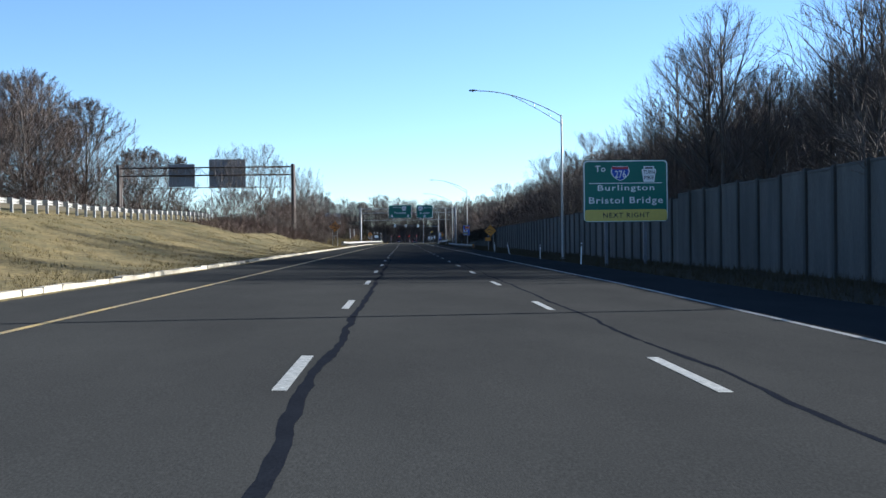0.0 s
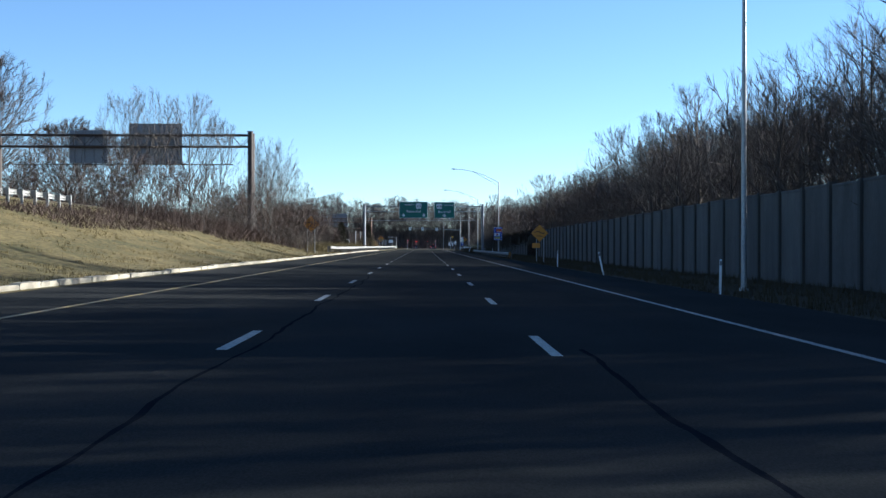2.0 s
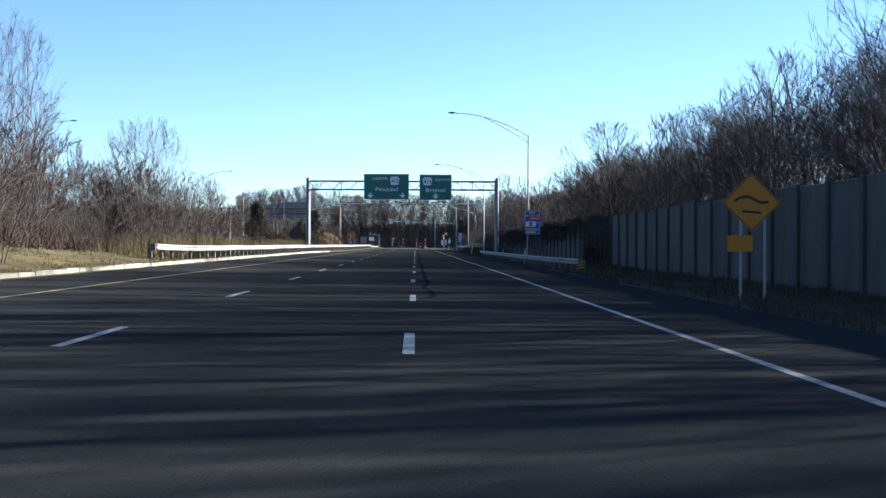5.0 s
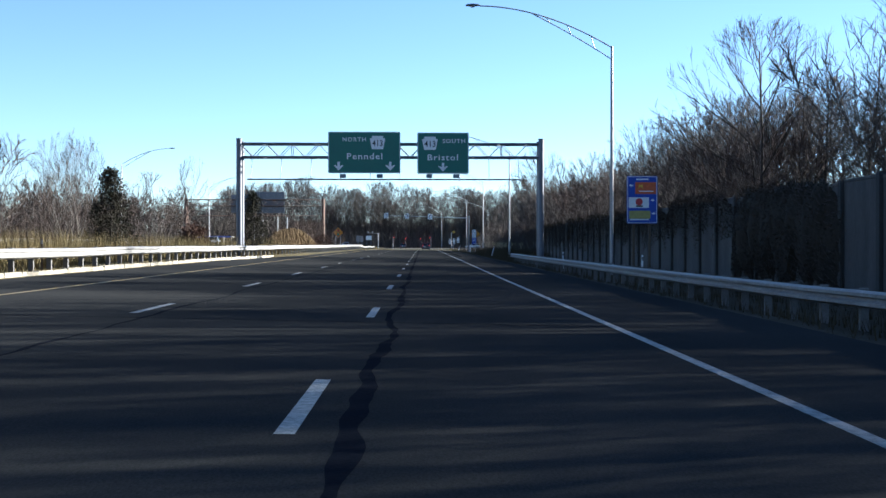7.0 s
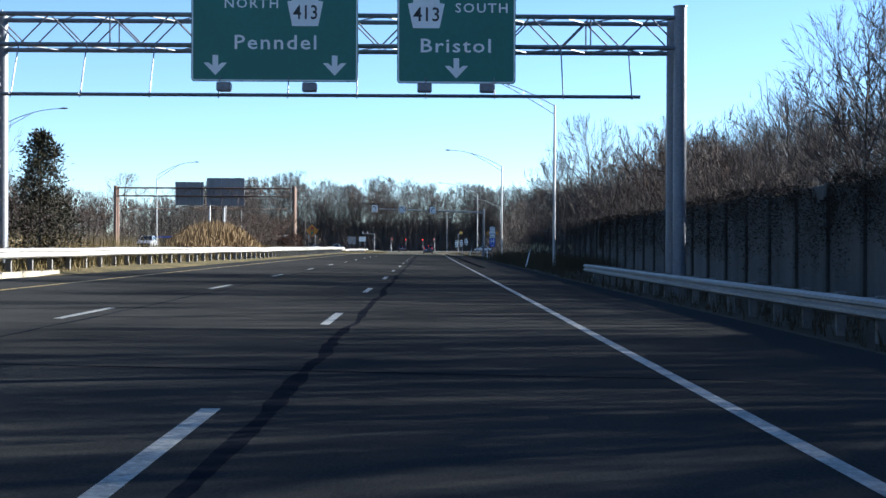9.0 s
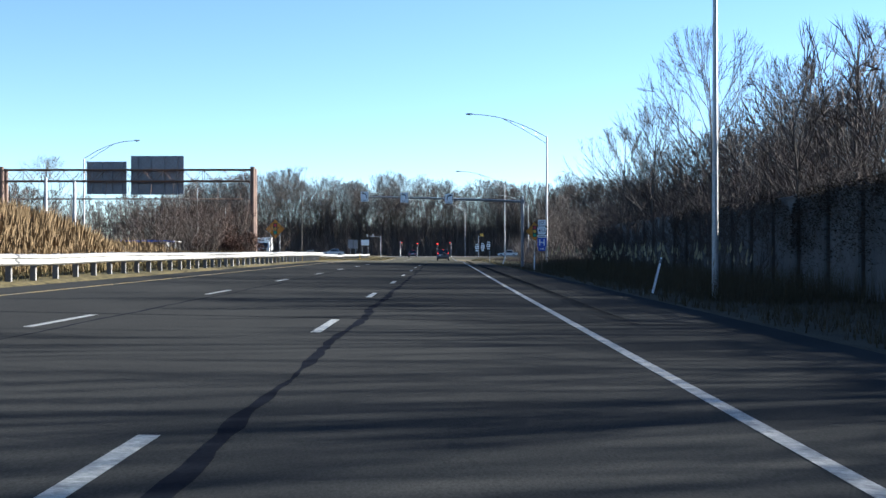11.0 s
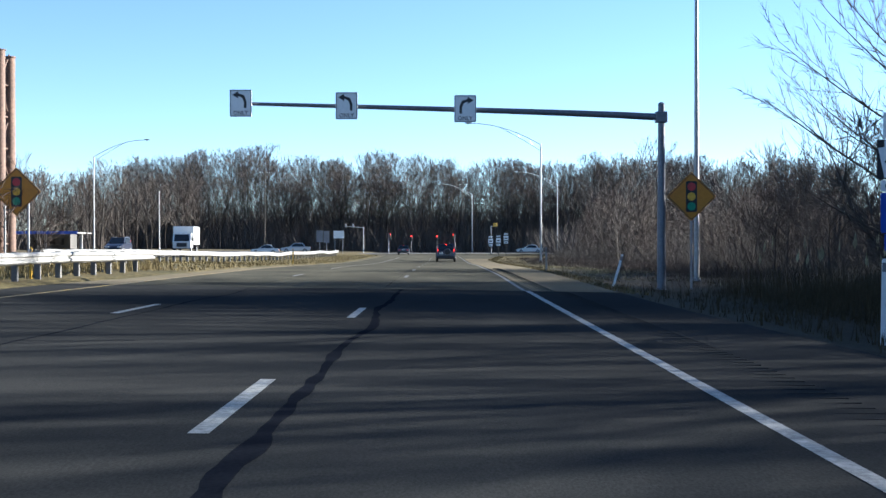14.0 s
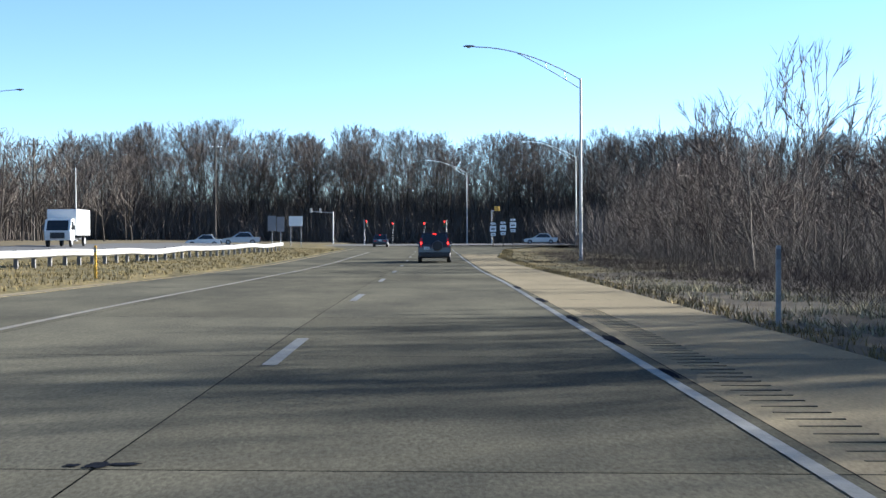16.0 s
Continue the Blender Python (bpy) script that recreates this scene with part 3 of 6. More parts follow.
# ---- street lamps ----
def street_lamp(x, y, z, top, reach, side=-1, arm=True, label="tall galvanised street lamp with a trussed bracket arm"):
    """A pole with a bracket arm; side: -1 reaches to -x."""
    lamp = thing("street_lamp", (x, y, z), label, "street lamp", "street lamps")
    h = top - z
    part("pole", M().tube((0, 0, 0), (0, 0, h + 0.08), 0.115, 0.07, 10), galvanised, lamp, soft=True)
    part("base_flange", M().tube((0, 0, -0.15), (0, 0, 0.12), 0.2, 0.17, 10), galvanised, lamp)
    if not arm:
        return lamp
    up = lambda s: (side * reach * s, 0, h + 2.15 * (1 - (1 - s) ** 1.9))
    lo = lambda s: (side * reach * s, 0, (h - 0.62) * (1 - s / 0.62) + up(0.62)[2] * s / 0.62 + 0.35 * (s / 0.62) * (1 - s / 0.62))
    a = part("bracket_arm", M().pipe([up(i / 14) for i in range(15)], 0.035, 6), galvanised, lamp, soft=True)
    part("lower_chord", M().pipe([lo(0.62 * i / 8) for i in range(9)], 0.028, 6), galvanised, a, soft=True)
    for s in (0.16, 0.34, 0.5):
        part("strut", M().tube(up(s), lo(s - 0.03), 0.02, 0.02, 5), galvanised, a)
    ex, ez = up(1)[0], up(1)[2]
    head = M()
    secs = []
    for t, w, hh in ((0, 0.05, 0.05), (0.12, 0.1, 0.09), (0.35, 0.16, 0.11), (0.62, 0.16, 0.09), (0.74, 0.06, 0.04)):
        secs.append([(ex + side * t, w * math.cos(2 * math.pi * i / 8), ez + 0.02 + hh * (math.sin(2 * math.pi * i / 8) if math.sin(2 * math.pi * i / 8) > 0 else 0.45 * math.sin(2 * math.pi * i / 8))) for i in range(9)])
    head.strip(secs)
    hd = part("lamp_head", head, gantry_steel, lamp, soft=True)
    part("lens", M().tube((ex + side * 0.4, 0, ez - 0.07), (ex + side * 0.4, 0, ez - 0.02), 0.09, 0.14, 10), lamp_lens, hd)
    return lamp


for x, y, top in ((10.6, 25.7, 11.35), (10.6, 104.6, 11.35), (10.75, 263.5, 11.4), (10.7, 340.5, 11.3), (11.5, 418.2, 11.75), (11.35, 495.8, 11.2)):
    street_lamp(x, y, ground_z(x, y), top, 6.9)
street_lamp(20.9, 583, -0.4, 11.3, 6.6)
street_lamp(7.6, 632, -0.4, 11.6, 6.4)
street_lamp(-39.4, 368, ground_z(-39.4, 368), 11.7, 6.4, 1)
street_lamp(-43.0, 530, ground_z(-43, 530), 12.4, 6.4, 1)
street_lamp(-41.7, 452, ground_z(-41.7, 452), 12.2, 6.0, 1)
street_lamp(-46, 290, ground_z(-46, 290), 13.0, 6.4, 1)
for x, y, top in ((-48.5, 592, 10.6), (-17.6, 360, 4.5), (-16.5, 361, 4.4)):
    street_lamp(x, y, ground_z(x, y), top, 0, 1, False, "plain pale steel pole beside the opposite road")


# ---- utility poles ----
def utility_pole(x, y, top, z=-0.3):
    p = thing("utility_pole", (x, y, z), "weathered timber utility pole before the woods", "utility pole", "utility poles")
    part("pole", M().tube((0, 0, 0), (0.15, 0, top - z), 0.17, 0.11, 8), bark_pale, p, soft=True)
    part("crossarm", M().box(-1.1, 1.3, -0.07, 0.07, top - z - 1.0, top - z - 0.85, 0.01), bark_pale, p)
    for dx in (-0.9, -0.3, 0.6, 1.1):
        part("insulator", M().tube((dx, 0, top - z - 0.85), (dx, 0, top - z - 0.65), 0.05, 0.04, 6), sign_white, p)


for x, y, top in ((5.6, 645, 15.0), (-34.6, 625, 16.6), (-57, 600, 15.5), (9.5, 648, 11)):
    utility_pole(x, y, top)


# ---- overhead sign gantries ----
def gantry(label, xl, xr, y, zl, zr, top, hi, lo, steel, bar_z, bar_x, radius=0.2, depth=1.2):
    g = thing("sign_gantry", ((xl + xr) / 2, y, min(zl, zr)), label, "sign gantry", "sign gantries")
    ox, oy, oz = g.location
    for x, z in ((xl, zl), (xr, zr)):
        for dy in (0, depth):
            c = part("column", M().tube((x - ox, y + dy - oy, z - 0.3 - oz), (x - ox, y + dy - oy, top - oz - (0.12 if dy else 0)), radius, radius * 0.94, 14), steel, g, soft=True)
            part("column_cap", M().tube((x - ox, y + dy - oy, top - oz - (0.12 if dy else 0)), (x - ox, y + dy - oy, top - oz + 0.04 - (0.12 if dy else 0)), radius * 1.08, radius * 1.08, 14), steel, c)
        zz = z + 1.0
        flip = 0
        while zz < top - 0.6:
            part("column_brace", M().tube((x - ox, y - oy + (0 if flip else depth), zz - oz), (x - ox, y - oy + (depth if flip else 0), min(zz + 1.3, top) - oz), 0.035, 0.035, 6), steel, g)
            part("column_rung", M().tube((x - ox, y - oy, zz - oz), (x - ox, y - oy + depth, zz - oz), 0.035, 0.035, 6), steel, g)
            zz += 1.3
            flip = 1 - flip
    for dy in (0.0, depth):
        for z in (hi, lo):
            part("chord", M().tube((xl - ox, y + dy - oy, z - oz), (xr - ox, y + dy - oy, z - oz), 0.075, 0.075, 10), steel, g, soft=True)
    n = round((xr - xl) / 0.95)
    for i in range(n):
        a, b = xl + (xr - xl) * i / n - ox, xl + (xr - xl) * (i + 1) / n - ox
        for dy in (0.0, depth):
            part("diagonal_brace", M().tube((a, y + dy - oy, (lo if i % 2 else hi) - oz), (b, y + dy - oy, (hi if i % 2 else lo) - oz), 0.026, 0.026, 5), steel, g)
            if i % 4 == 0:
                part("vertical_brace", M().tube((a, y + dy - oy, lo - oz), (a, y + dy - oy, hi - oz), 0.026, 0.026, 5), steel, g)
        for z in (hi, lo):
            part("lateral_brace", M().tube((a, y - oy + (0 if i % 2 else depth), z - oz), (b, y - oy + (depth if i % 2 else 0), z - oz), 0.024, 0.024, 5), steel, g)
    if bar_x:
        bar = part("lighting_bar", M().tube((bar_x[0] - ox, y - 0.9 - oy, bar_z - oz), (bar_x[1] - ox, y - 0.9 - oy, bar_z - oz), 0.055, 0.055, 8), steel, g)
        k = round((bar_x[1] - bar_x[0]) / 2.15)
        for i in range(k + 1):
            x = bar_x[0] + 0.25 + (bar_x[1] - bar_x[0] - 0.5) * i / k - ox
            part("hanger", M().tube((x, y - 0.1 - oy, lo - oz), (x, y - 0.9 - oy, bar_z - oz - 0.08), 0.022, 0.022, 5).tube((x, y - 1.15 - oy, bar_z - oz), (x, y - 0.6 - oy, bar_z - oz), 0.03, 0.03, 5), steel, bar)
    return g


def sign_panel(name, x0, x1, z0, z1, y, face, label, category="road sign", back=sign_back, radius=0.12, border=0.05, parent=None, group=""):
    """A flat panel with a border line, an edge and ribs on its back. It looks to -y."""
    s = parent or thing(name, ((x0 + x1) / 2, y, z0), label, category, group)
    ox, oy, oz = s.location if not parent else (0, 0, 0)
    sh = lambda poly: [(a - ox, b - oz) for a, b in poly]
    p = part("panel", M().plate(sh(rounded(x0, x1, z0, z1, radius)), y - oy, y + 0.04 - oy), face, s)
    if border:
        out, inn = rounded(x0 + 0.02, x1 - 0.02, z0 + 0.02, z1 - 0.02, radius), rounded(x0 + 0.02 + border, x1 - 0.02 - border, z0 + 0.02 + border, z1 - 0.02 - border, max(radius - border, 0.02))
        m = M()
        n = len(out)
        yy = y - 0.005 - oy
        m.add([(a - ox, yy, b - oz) for a, b in out] + [(a - ox, yy, b - oz) for a, b in inn], [(i, (i + 1) % n, n + (i + 1) % n, n + i) for i in range(n)])
        part("border", m, sign_white, p)
    k = max(2, round((z1 - z0) / 0.75))
    for i in range(k):
        z = z0 + (z1 - z0) * (i + 0.5) / k
        part("back_rib", M().box(x0 + 0.08 - ox, x1 - 0.08 - ox, y + 0.041 - oy, y + 0.1 - oy, z - 0.03 - oz, z + 0.03 - oz), back, p)
    return s


def word(text, x0, x1, z0, z1, s, y, material=sign_white, spacing=1.0):
    ox, oy, oz = s.location
    m = letters(text, x0 - ox, x1 - ox, z0 - oz, z1 - oz, y - oy - 0.006, spacing)
    return part("lettering", m, material, s)


def flat(name, poly, y, s, material, lift=0.005, label=""):
    ox, oy, oz = s.location
    return part(name, M().plate([(a - ox, b - oz) for a, b in poly], y - lift - oy, y - lift + 0.003 - oy), material, s, label)


def keystone(x0, x1, z0, z1):
    w, h = x1 - x0, z1 - z0
    return [(x0 + a * w, z0 + b * h) for a, b in ((0.14, 0), (0.86, 0), (1.0, 0.80), (0.86, 0.83), (0.86, 1.0), (0.14, 1.0), (0.14, 0.83), (0.0, 0.80))]


def shield(x0, x1, z0, z1):
    w, h = x1 - x0, z1 - z0
    half = [(0.5, 0.0), (0.72, 0.12), (0.9, 0.34), (0.98, 0.6), (0.93, 0.86), (0.86, 0.97), (0.7, 0.93), (0.5, 0.97)]
    return [(x0 + a * w, z0 + b * h) for a, b in half + [(1 - a, b) for a, b in half[::-1][1:-1]]]


def down_arrow(cx, cz, w, h):
    return [(cx + a * w, cz + b * h) for a, b in ((0, -0.5), (0.5, 0.12), (0.28, 0.12), (0.12, -0.02), (0.12, 0.5), (-0.12, 0.5), (-0.12, -0.02), (-0.28, 0.12), (-0.5, 0.12))]


# roadside guide sign
gx0, gx1, gz0, gz1, gy = 8.43, 13.63, 2.20, 5.97, 77.0
guide = sign_panel("guide_sign", gx0, gx1, gz0, gz1, gy, sign_green, "large green roadside guide sign with a yellow exit panel", "road sign", radius=0.25, border=0.06)
U = lambda u: gx0 + u * (gx1 - gx0)
V = lambda v: gz1 - v * (gz1 - gz0)
flat("exit_panel", rounded(U(0.012), U(0.988), V(0.985), V(0.80), 0.16), gy, guide, panel_yellow, 0.010, "yellow exit panel")
word("NEXT RIGHT", U(0.23), U(0.78), V(0.93), V(0.852), guide, gy - 0.008, sign_black, 1.15)
word("To", U(0.14), U(0.265), V(0.185), V(0.085), guide, gy)
word("Burlington", U(0.17), U(0.84), V(0.52), V(0.40), guide, gy, spacing=1.15)
word("Bristol Bridge", U(0.065), U(0.94), V(0.735), V(0.595), guide, gy, spacing=1.12)
flat("divider", [(U(0.07), V(0.378)), (U(0.93), V(0.378)), (U(0.93), V(0.366)), (U(0.07), V(0.366))], gy, guide, sign_white)
flat("shield", shield(U(0.32), U(0.555), V(0.335), V(0.085)), gy, guide, sign_white, 0.006)
flat("shield_field", shield(U(0.333), U(0.542), V(0.325), V(0.098)), gy, guide, sign_blue, 0.009, "blue route shield")
flat("shield_band", [(U(0.338), V(0.145)), (U(0.537), V(0.145)), (U(0.53), V(0.10)), (U(0.44), V(0.11)), (U(0.345), V(0.10))], gy, guide, sign_red, 0.012, "red shield band")
word("276", U(0.375), U(0.505), V(0.285), V(0.165), guide, gy - 0.009)
flat("keystone", keystone(U(0.69), U(0.865), V(0.355), V(0.10)), gy, guide, sign_white, 0.006, "white keystone marker")
word("TURN", U(0.71), U(0.845), V(0.225), V(0.165), guide, gy - 0.005, sign_black)
word("PIKE", U(0.72), U(0.835), V(0.315), V(0.255), guide, gy - 0.005, sign_black)
flat("line_of_writing", [(U(0.73), V(0.142)), (U(0.825), V(0.142)), (U(0.825), V(0.118)), (U(0.73), V(0.118))], gy, guide, sign_black, 0.01)
for u in (0.27, 0.73):
    zz = ground_z(U(u), gy)
    part("sign_post", M().box(U(u) - 0.09 - guide.location.x, U(u) + 0.09 - guide.location.x, 0.1, 0.3, zz - 0.3 - gz0, gz1 - 0.1 - gz0, 0.01), gantry_steel, guide)

# gantries
gantry_b = gantry("grey steel truss sign gantry over the carriageway", -12.2, 9.35, 288.0, ground_z(-12.2, 288), ground_z(9.35, 288), 8.6, 8.28, 7.33, gantry_steel, 5.68, (-11.5, 7.95), 0.21)
penndel = sign_panel("overhead_sign", -5.82, -0.70, 6.13, 9.08, 287.4, sign_green, "green overhead sign to Penndel on a truss gantry", "road sign", border=0.04, radius=0.1)
px, pz = lambda u: -5.82 + u * 5.12, lambda v: 9.08 - v * 2.95
word("NORTH", px(0.2), px(0.52), pz(0.235), pz(0.135), penndel, 287.4, spacing=1.2)
flat("keystone", keystone(px(0.575), px(0.79), pz(0.42), pz(0.10)), 287.4, penndel, sign_white, 0.006)
word("413", px(0.61), px(0.755), pz(0.35), pz(0.20), penndel, 287.395, sign_black)
word("Penndel", px(0.26), px(0.75), pz(0.665), pz(0.515), penndel, 287.4, spacing=1.15)
for u in (0.145, 0.86):
    flat("arrow", down_arrow(px(u), pz(0.83), 0.72, 0.62), 287.4, penndel, sign_white)
bristol = sign_panel("overhead_sign", 0.50, 4.15, 6.10, 9.03, 287.4, sign_green, "green overhead sign to Bristol on a truss gantry", "road sign", border=0.04, radius=0.1)
qx, qz = lambda u: 0.50 + u * 3.65, lambda v: 9.03 - v * 2.93
flat("keystone", keystone(qx(0.09), qx(0.40), qz(0.42), qz(0.10)), 287.4, bristol, sign_white, 0.006)
word("413", qx(0.135), qx(0.355), qz(0.35), qz(0.20), bristol, 287.395, sign_black)
word("SOUTH", qx(0.49), qx(0.93), qz(0.255), qz(0.155), bristol, 287.4, spacing=1.2)
word("Bristol", qx(0.2), qx(0.79), qz(0.675), qz(0.53), bristol, 287.4, spacing=1.15)
flat("arrow", down_arrow(qx(0.5), qz(0.84), 0.72, 0.62), 287.4, bristol, sign_white)
for x in (-4.75, -2.15, 1.35, 3.25):
    lamp = thing("sign_light", (x, 287.05, 5.78), "small grey floodlight box under an overhead sign", "sign light", "sign lights")
    part("housing", M().box(-0.22, 0.22, -0.16, 0.16, 0.0, 0.27, 0.03), sign_back, lamp)
    part("glass", M().box(-0.18, 0.18, -0.08, 0.12, 0.271, 0.281), lamp_lens, lamp)

gantry("rusted steel truss sign gantry behind the grass bank", -42.3, -18.0, 178.6, 5.0, 2.3, 12.05, 11.75, 10.65, brown_steel, 8.85, (-40.2, -19.5), 0.28)
gantry("rusted steel truss sign gantry over the opposite carriageway", -40.3, -16.4, 419.2, 0.2, 0.2, 9.0, 8.78, 7.7, rust_steel, 5.95, (-39, -17.2), 0.25)
for x0, x1, z0, z1, y in ((-35.6, -31.9, 9.1, 12.3, 179.9), (-29.9, -24.75, 9.0, 12.95, 179.9), (-32.6, -28.75, 6.5, 9.65, 420.6), (-28.35, -23.25, 6.45, 10.2, 420.6)):
    b = thing("overhead_sign", ((x0 + x1) / 2, y, z0), "dark aluminium back of an overhead sign on a rusted gantry", "road sign", "signs seen from behind")
    w, h = (x1 - x0) / 2, z1 - z0
    part("panel", M().box(-w, w, 0.1, 0.14, 0, h, 0.01), sign_back, b)
    for i in range(4):
        x = -w + 2 * w * (i + 0.5) / 4
        part("back_rib", M().box(x - 0.05, x + 0.05, -0.02, 0.099, 0.05, h - 0.05), sign_back, b)
    for i in range(9):
        z = h * (i + 0.5) / 9
        part("seam", M().box(-w + 0.05, w - 0.05, 0.07, 0.0985, z - 0.012, z + 0.012), sign_back, b)

# mast arm with lane signs
mast = thing("mast_arm", (8.7, 410, -0.35), "grey tapered mast arm that carries lane signs", "mast arm")
part("pole", M().tube((0, 0, -0.2), (0, 0, 6.13), 0.15, 0.11, 14), gantry_steel, mast, soft=True)
part("pole_cap", M().tube((0, 0, 6.13), (0, 0, 6.19), 0.125, 0.06, 14), gantry_steel, mast)
arm_m = M().pipe([(-1.4 * i, 0, 5.70 + 0.47 * (i / 10) ** 0.8) for i in range(11)], [0.12 - 0.0065 * i for i in range(11)], 10)
part("arm", arm_m, gantry_steel, mast, soft=True)
part("arm_collar", M().box(-0.2, 0.18, -0.17, 0.17, 5.52, 5.88, 0.02), gantry_steel, mast)


def lane_arrow(cx, cz, s, turn):
    pts = [(0.16, -0.42), (0.16, -0.12), (0.08, 0.08), (-0.12, 0.17), (-0.12, 0.06), (-0.42, 0.24), (-0.12, 0.42), (-0.12, 0.31), (0.17, 0.22), (0.29, -0.08), (0.29, -0.42)]
    return [(cx + turn * a * s, cz + b * s) for a, b in pts]


for x0, z0, turn in ((-5.53, 5.36, 1), (-2.05, 5.27, 1), (1.85, 5.17, -1)):
    s = sign_panel("lane_sign", x0, x0 + 0.72, z0, z0 + 0.89, 409.75, sign_white, "white lane sign with a curved black arrow, on the mast arm", "road sign", radius=0.04, border=0, group="lane signs")
    flat("arrow", lane_arrow(x0 + 0.36, z0 + 0.56, 0.66, turn), 409.75, s, sign_black)
    word("ONLY", x0 + 0.12, x0 + 0.60, z0 + 0.06, z0 + 0.2, s, 409.75, sign_black)
    inn, out = rounded(x0 + 0.035, x0 + 0.685, z0 + 0.035, z0 + 0.855, 0.03), rounded(x0 + 0.015, x0 + 0.705, z0 + 0.015, z0 + 0.875, 0.04)
    n = len(inn)
    o = s.location
    part("border", M().add([(a - o.x, -0.005, b - o.z) for a, b in out + inn], [(i, (i + 1) % n, n + (i + 1) % n, n + i) for i in range(n)]), sign_black, s)


# warning diamonds
def diamond(cx, cz, r, y, label, posts, symbol):
    s = thing("warning_sign", (cx, y, ground_z(cx, y)), label, "road sign", "warning signs")
    rot = lambda q: [(cx + (a - b) * 0.7071, cz + (a + b) * 0.7071) for a, b in q]
    h = r * 0.7071
    flat("panel", rot(rounded(-h, h, -h, h, 0.06)), y, s, sign_yellow, 0.0)
    out, inn = rot(rounded(-h + 0.02, h - 0.02, -h + 0.02, h - 0.02, 0.06)), rot(rounded(-h + 0.045, h - 0.045, -h + 0.045, h - 0.045, 0.05))
    n = len(out)
    part("border", M().add([(a - cx, -0.006, b - s.location.z) for a, b in out + inn], [(i, (i + 1) % n, n + (i + 1) % n, n + i) for i in range(n)]), sign_black, s)
    for dx in posts:
        part("post", M().box(dx - 0.035, dx + 0.035, 0.01, 0.07, -0.3, cz + h * 0.6 - s.location.z, 0.008), galvanised, s)
    if symbol == "signal":
        flat("signal_mark", rounded(cx - 0.19, cx + 0.19, cz - 0.52, cz + 0.52, 0.06), y, s, sign_black, 0.006)
        for k, mm in ((0.33, sign_red), (0.0, sign_gold), (-0.33, teal_lamp)):
            flat("lens_mark", disc(cx, cz + k, 0.14), y, s, mm, 0.010)
    elif symbol == "wave":
        pts = [(-0.5, 0.0), (-0.3, 0.1), (-0.1, 0.12), (0.1, 0.02), (0.3, -0.06), (0.5, -0.02)]
        flat("symbol", [(cx + a, cz + b + 0.09) for a, b in pts] + [(cx + a, cz + b + 0.01) for a, b in pts[::-1]], y, s, sign_black, 0.006)
        flat("symbol", [(cx - 0.28, cz - 0.22), (cx + 0.28, cz - 0.26), (cx + 0.28, cz - 0.33), (cx - 0.28, cz - 0.29)], y, s, sign_black, 0.006)
    return s


warn = diamond(9.76, 2.37, 0.86, 179.5, "yellow diamond warning sign before the noise wall", (-0.3, 0.4), "wave")
flat("plaque", rounded(9.05, 9.8, 0.95, 1.42, 0.04), 179.5, warn, sign_yellow, 0.0, "small yellow plaque")
diamond(-12.15, 3.22, 0.8, 178.0, "shaded yellow diamond warning sign among shrubs", (-0.35, 0.35), "wave")
diamond(9.81, 2.75, 0.83, 410.6, "yellow diamond sign that warns of traffic signals", (0.0,), "signal")
diamond(-13.3, 3.0, 0.85, 412.0, "yellow diamond sign that warns of traffic signals, in the median", (-0.42, 0.4), "signal")

# junction marker
jz = ground_z(8.66, 388)
jct = thing("route_marker", (8.66, 388.0, jz), "junction route marker with a white keystone and a blue hospital panel", "road sign")
part("post", M().box(-0.04, 0.04, 0.01, 0.06, -0.3, 3.3 - jz, 0.008), dark_timber, jct)
flat("panel", rounded(8.40, 8.94, 2.81, 3.22, 0.03), 388, jct, sign_white, 0.0)
word("JCT", 8.47, 8.87, 2.87, 3.15, jct, 388, sign_black)
flat("keystone_panel", rounded(8.30, 9.04, 2.17, 2.79, 0.02), 388, jct, sign_black, 0.0)
flat("keystone", keystone(8.32, 9.02, 2.19, 2.77), 388, jct, sign_white, 0.006)
word("413", 8.42, 8.92, 2.33, 2.6, jct, 387.995, sign_black)
flat("name_panel", rounded(8.36, 8.98, 1.97, 2.15, 0.02), 388, jct, sign_white, 0.0)
flat("line_of_writing", [(8.43, 2.03), (8.9, 2.03), (8.9, 2.09), (8.43, 2.09)], 388, jct, sign_back)
flat("hospital_panel", rounded(8.36, 8.98, 1.32, 1.95, 0.03), 388, jct, sign_blue, 0.0)
word("H", 8.48, 8.86, 1.41, 1.86, jct, 388)
flat("arrow_panel", rounded(8.42, 8.92, 1.03, 1.3, 0.03), 388, jct, sign_blue, 0.0)
flat("arrow", [(8.52, 1.15), (8.72, 1.15), (8.72, 1.10), (8.84, 1.17), (8.72, 1.24), (8.72, 1.19), (8.52, 1.19)], 388, jct, sign_white)

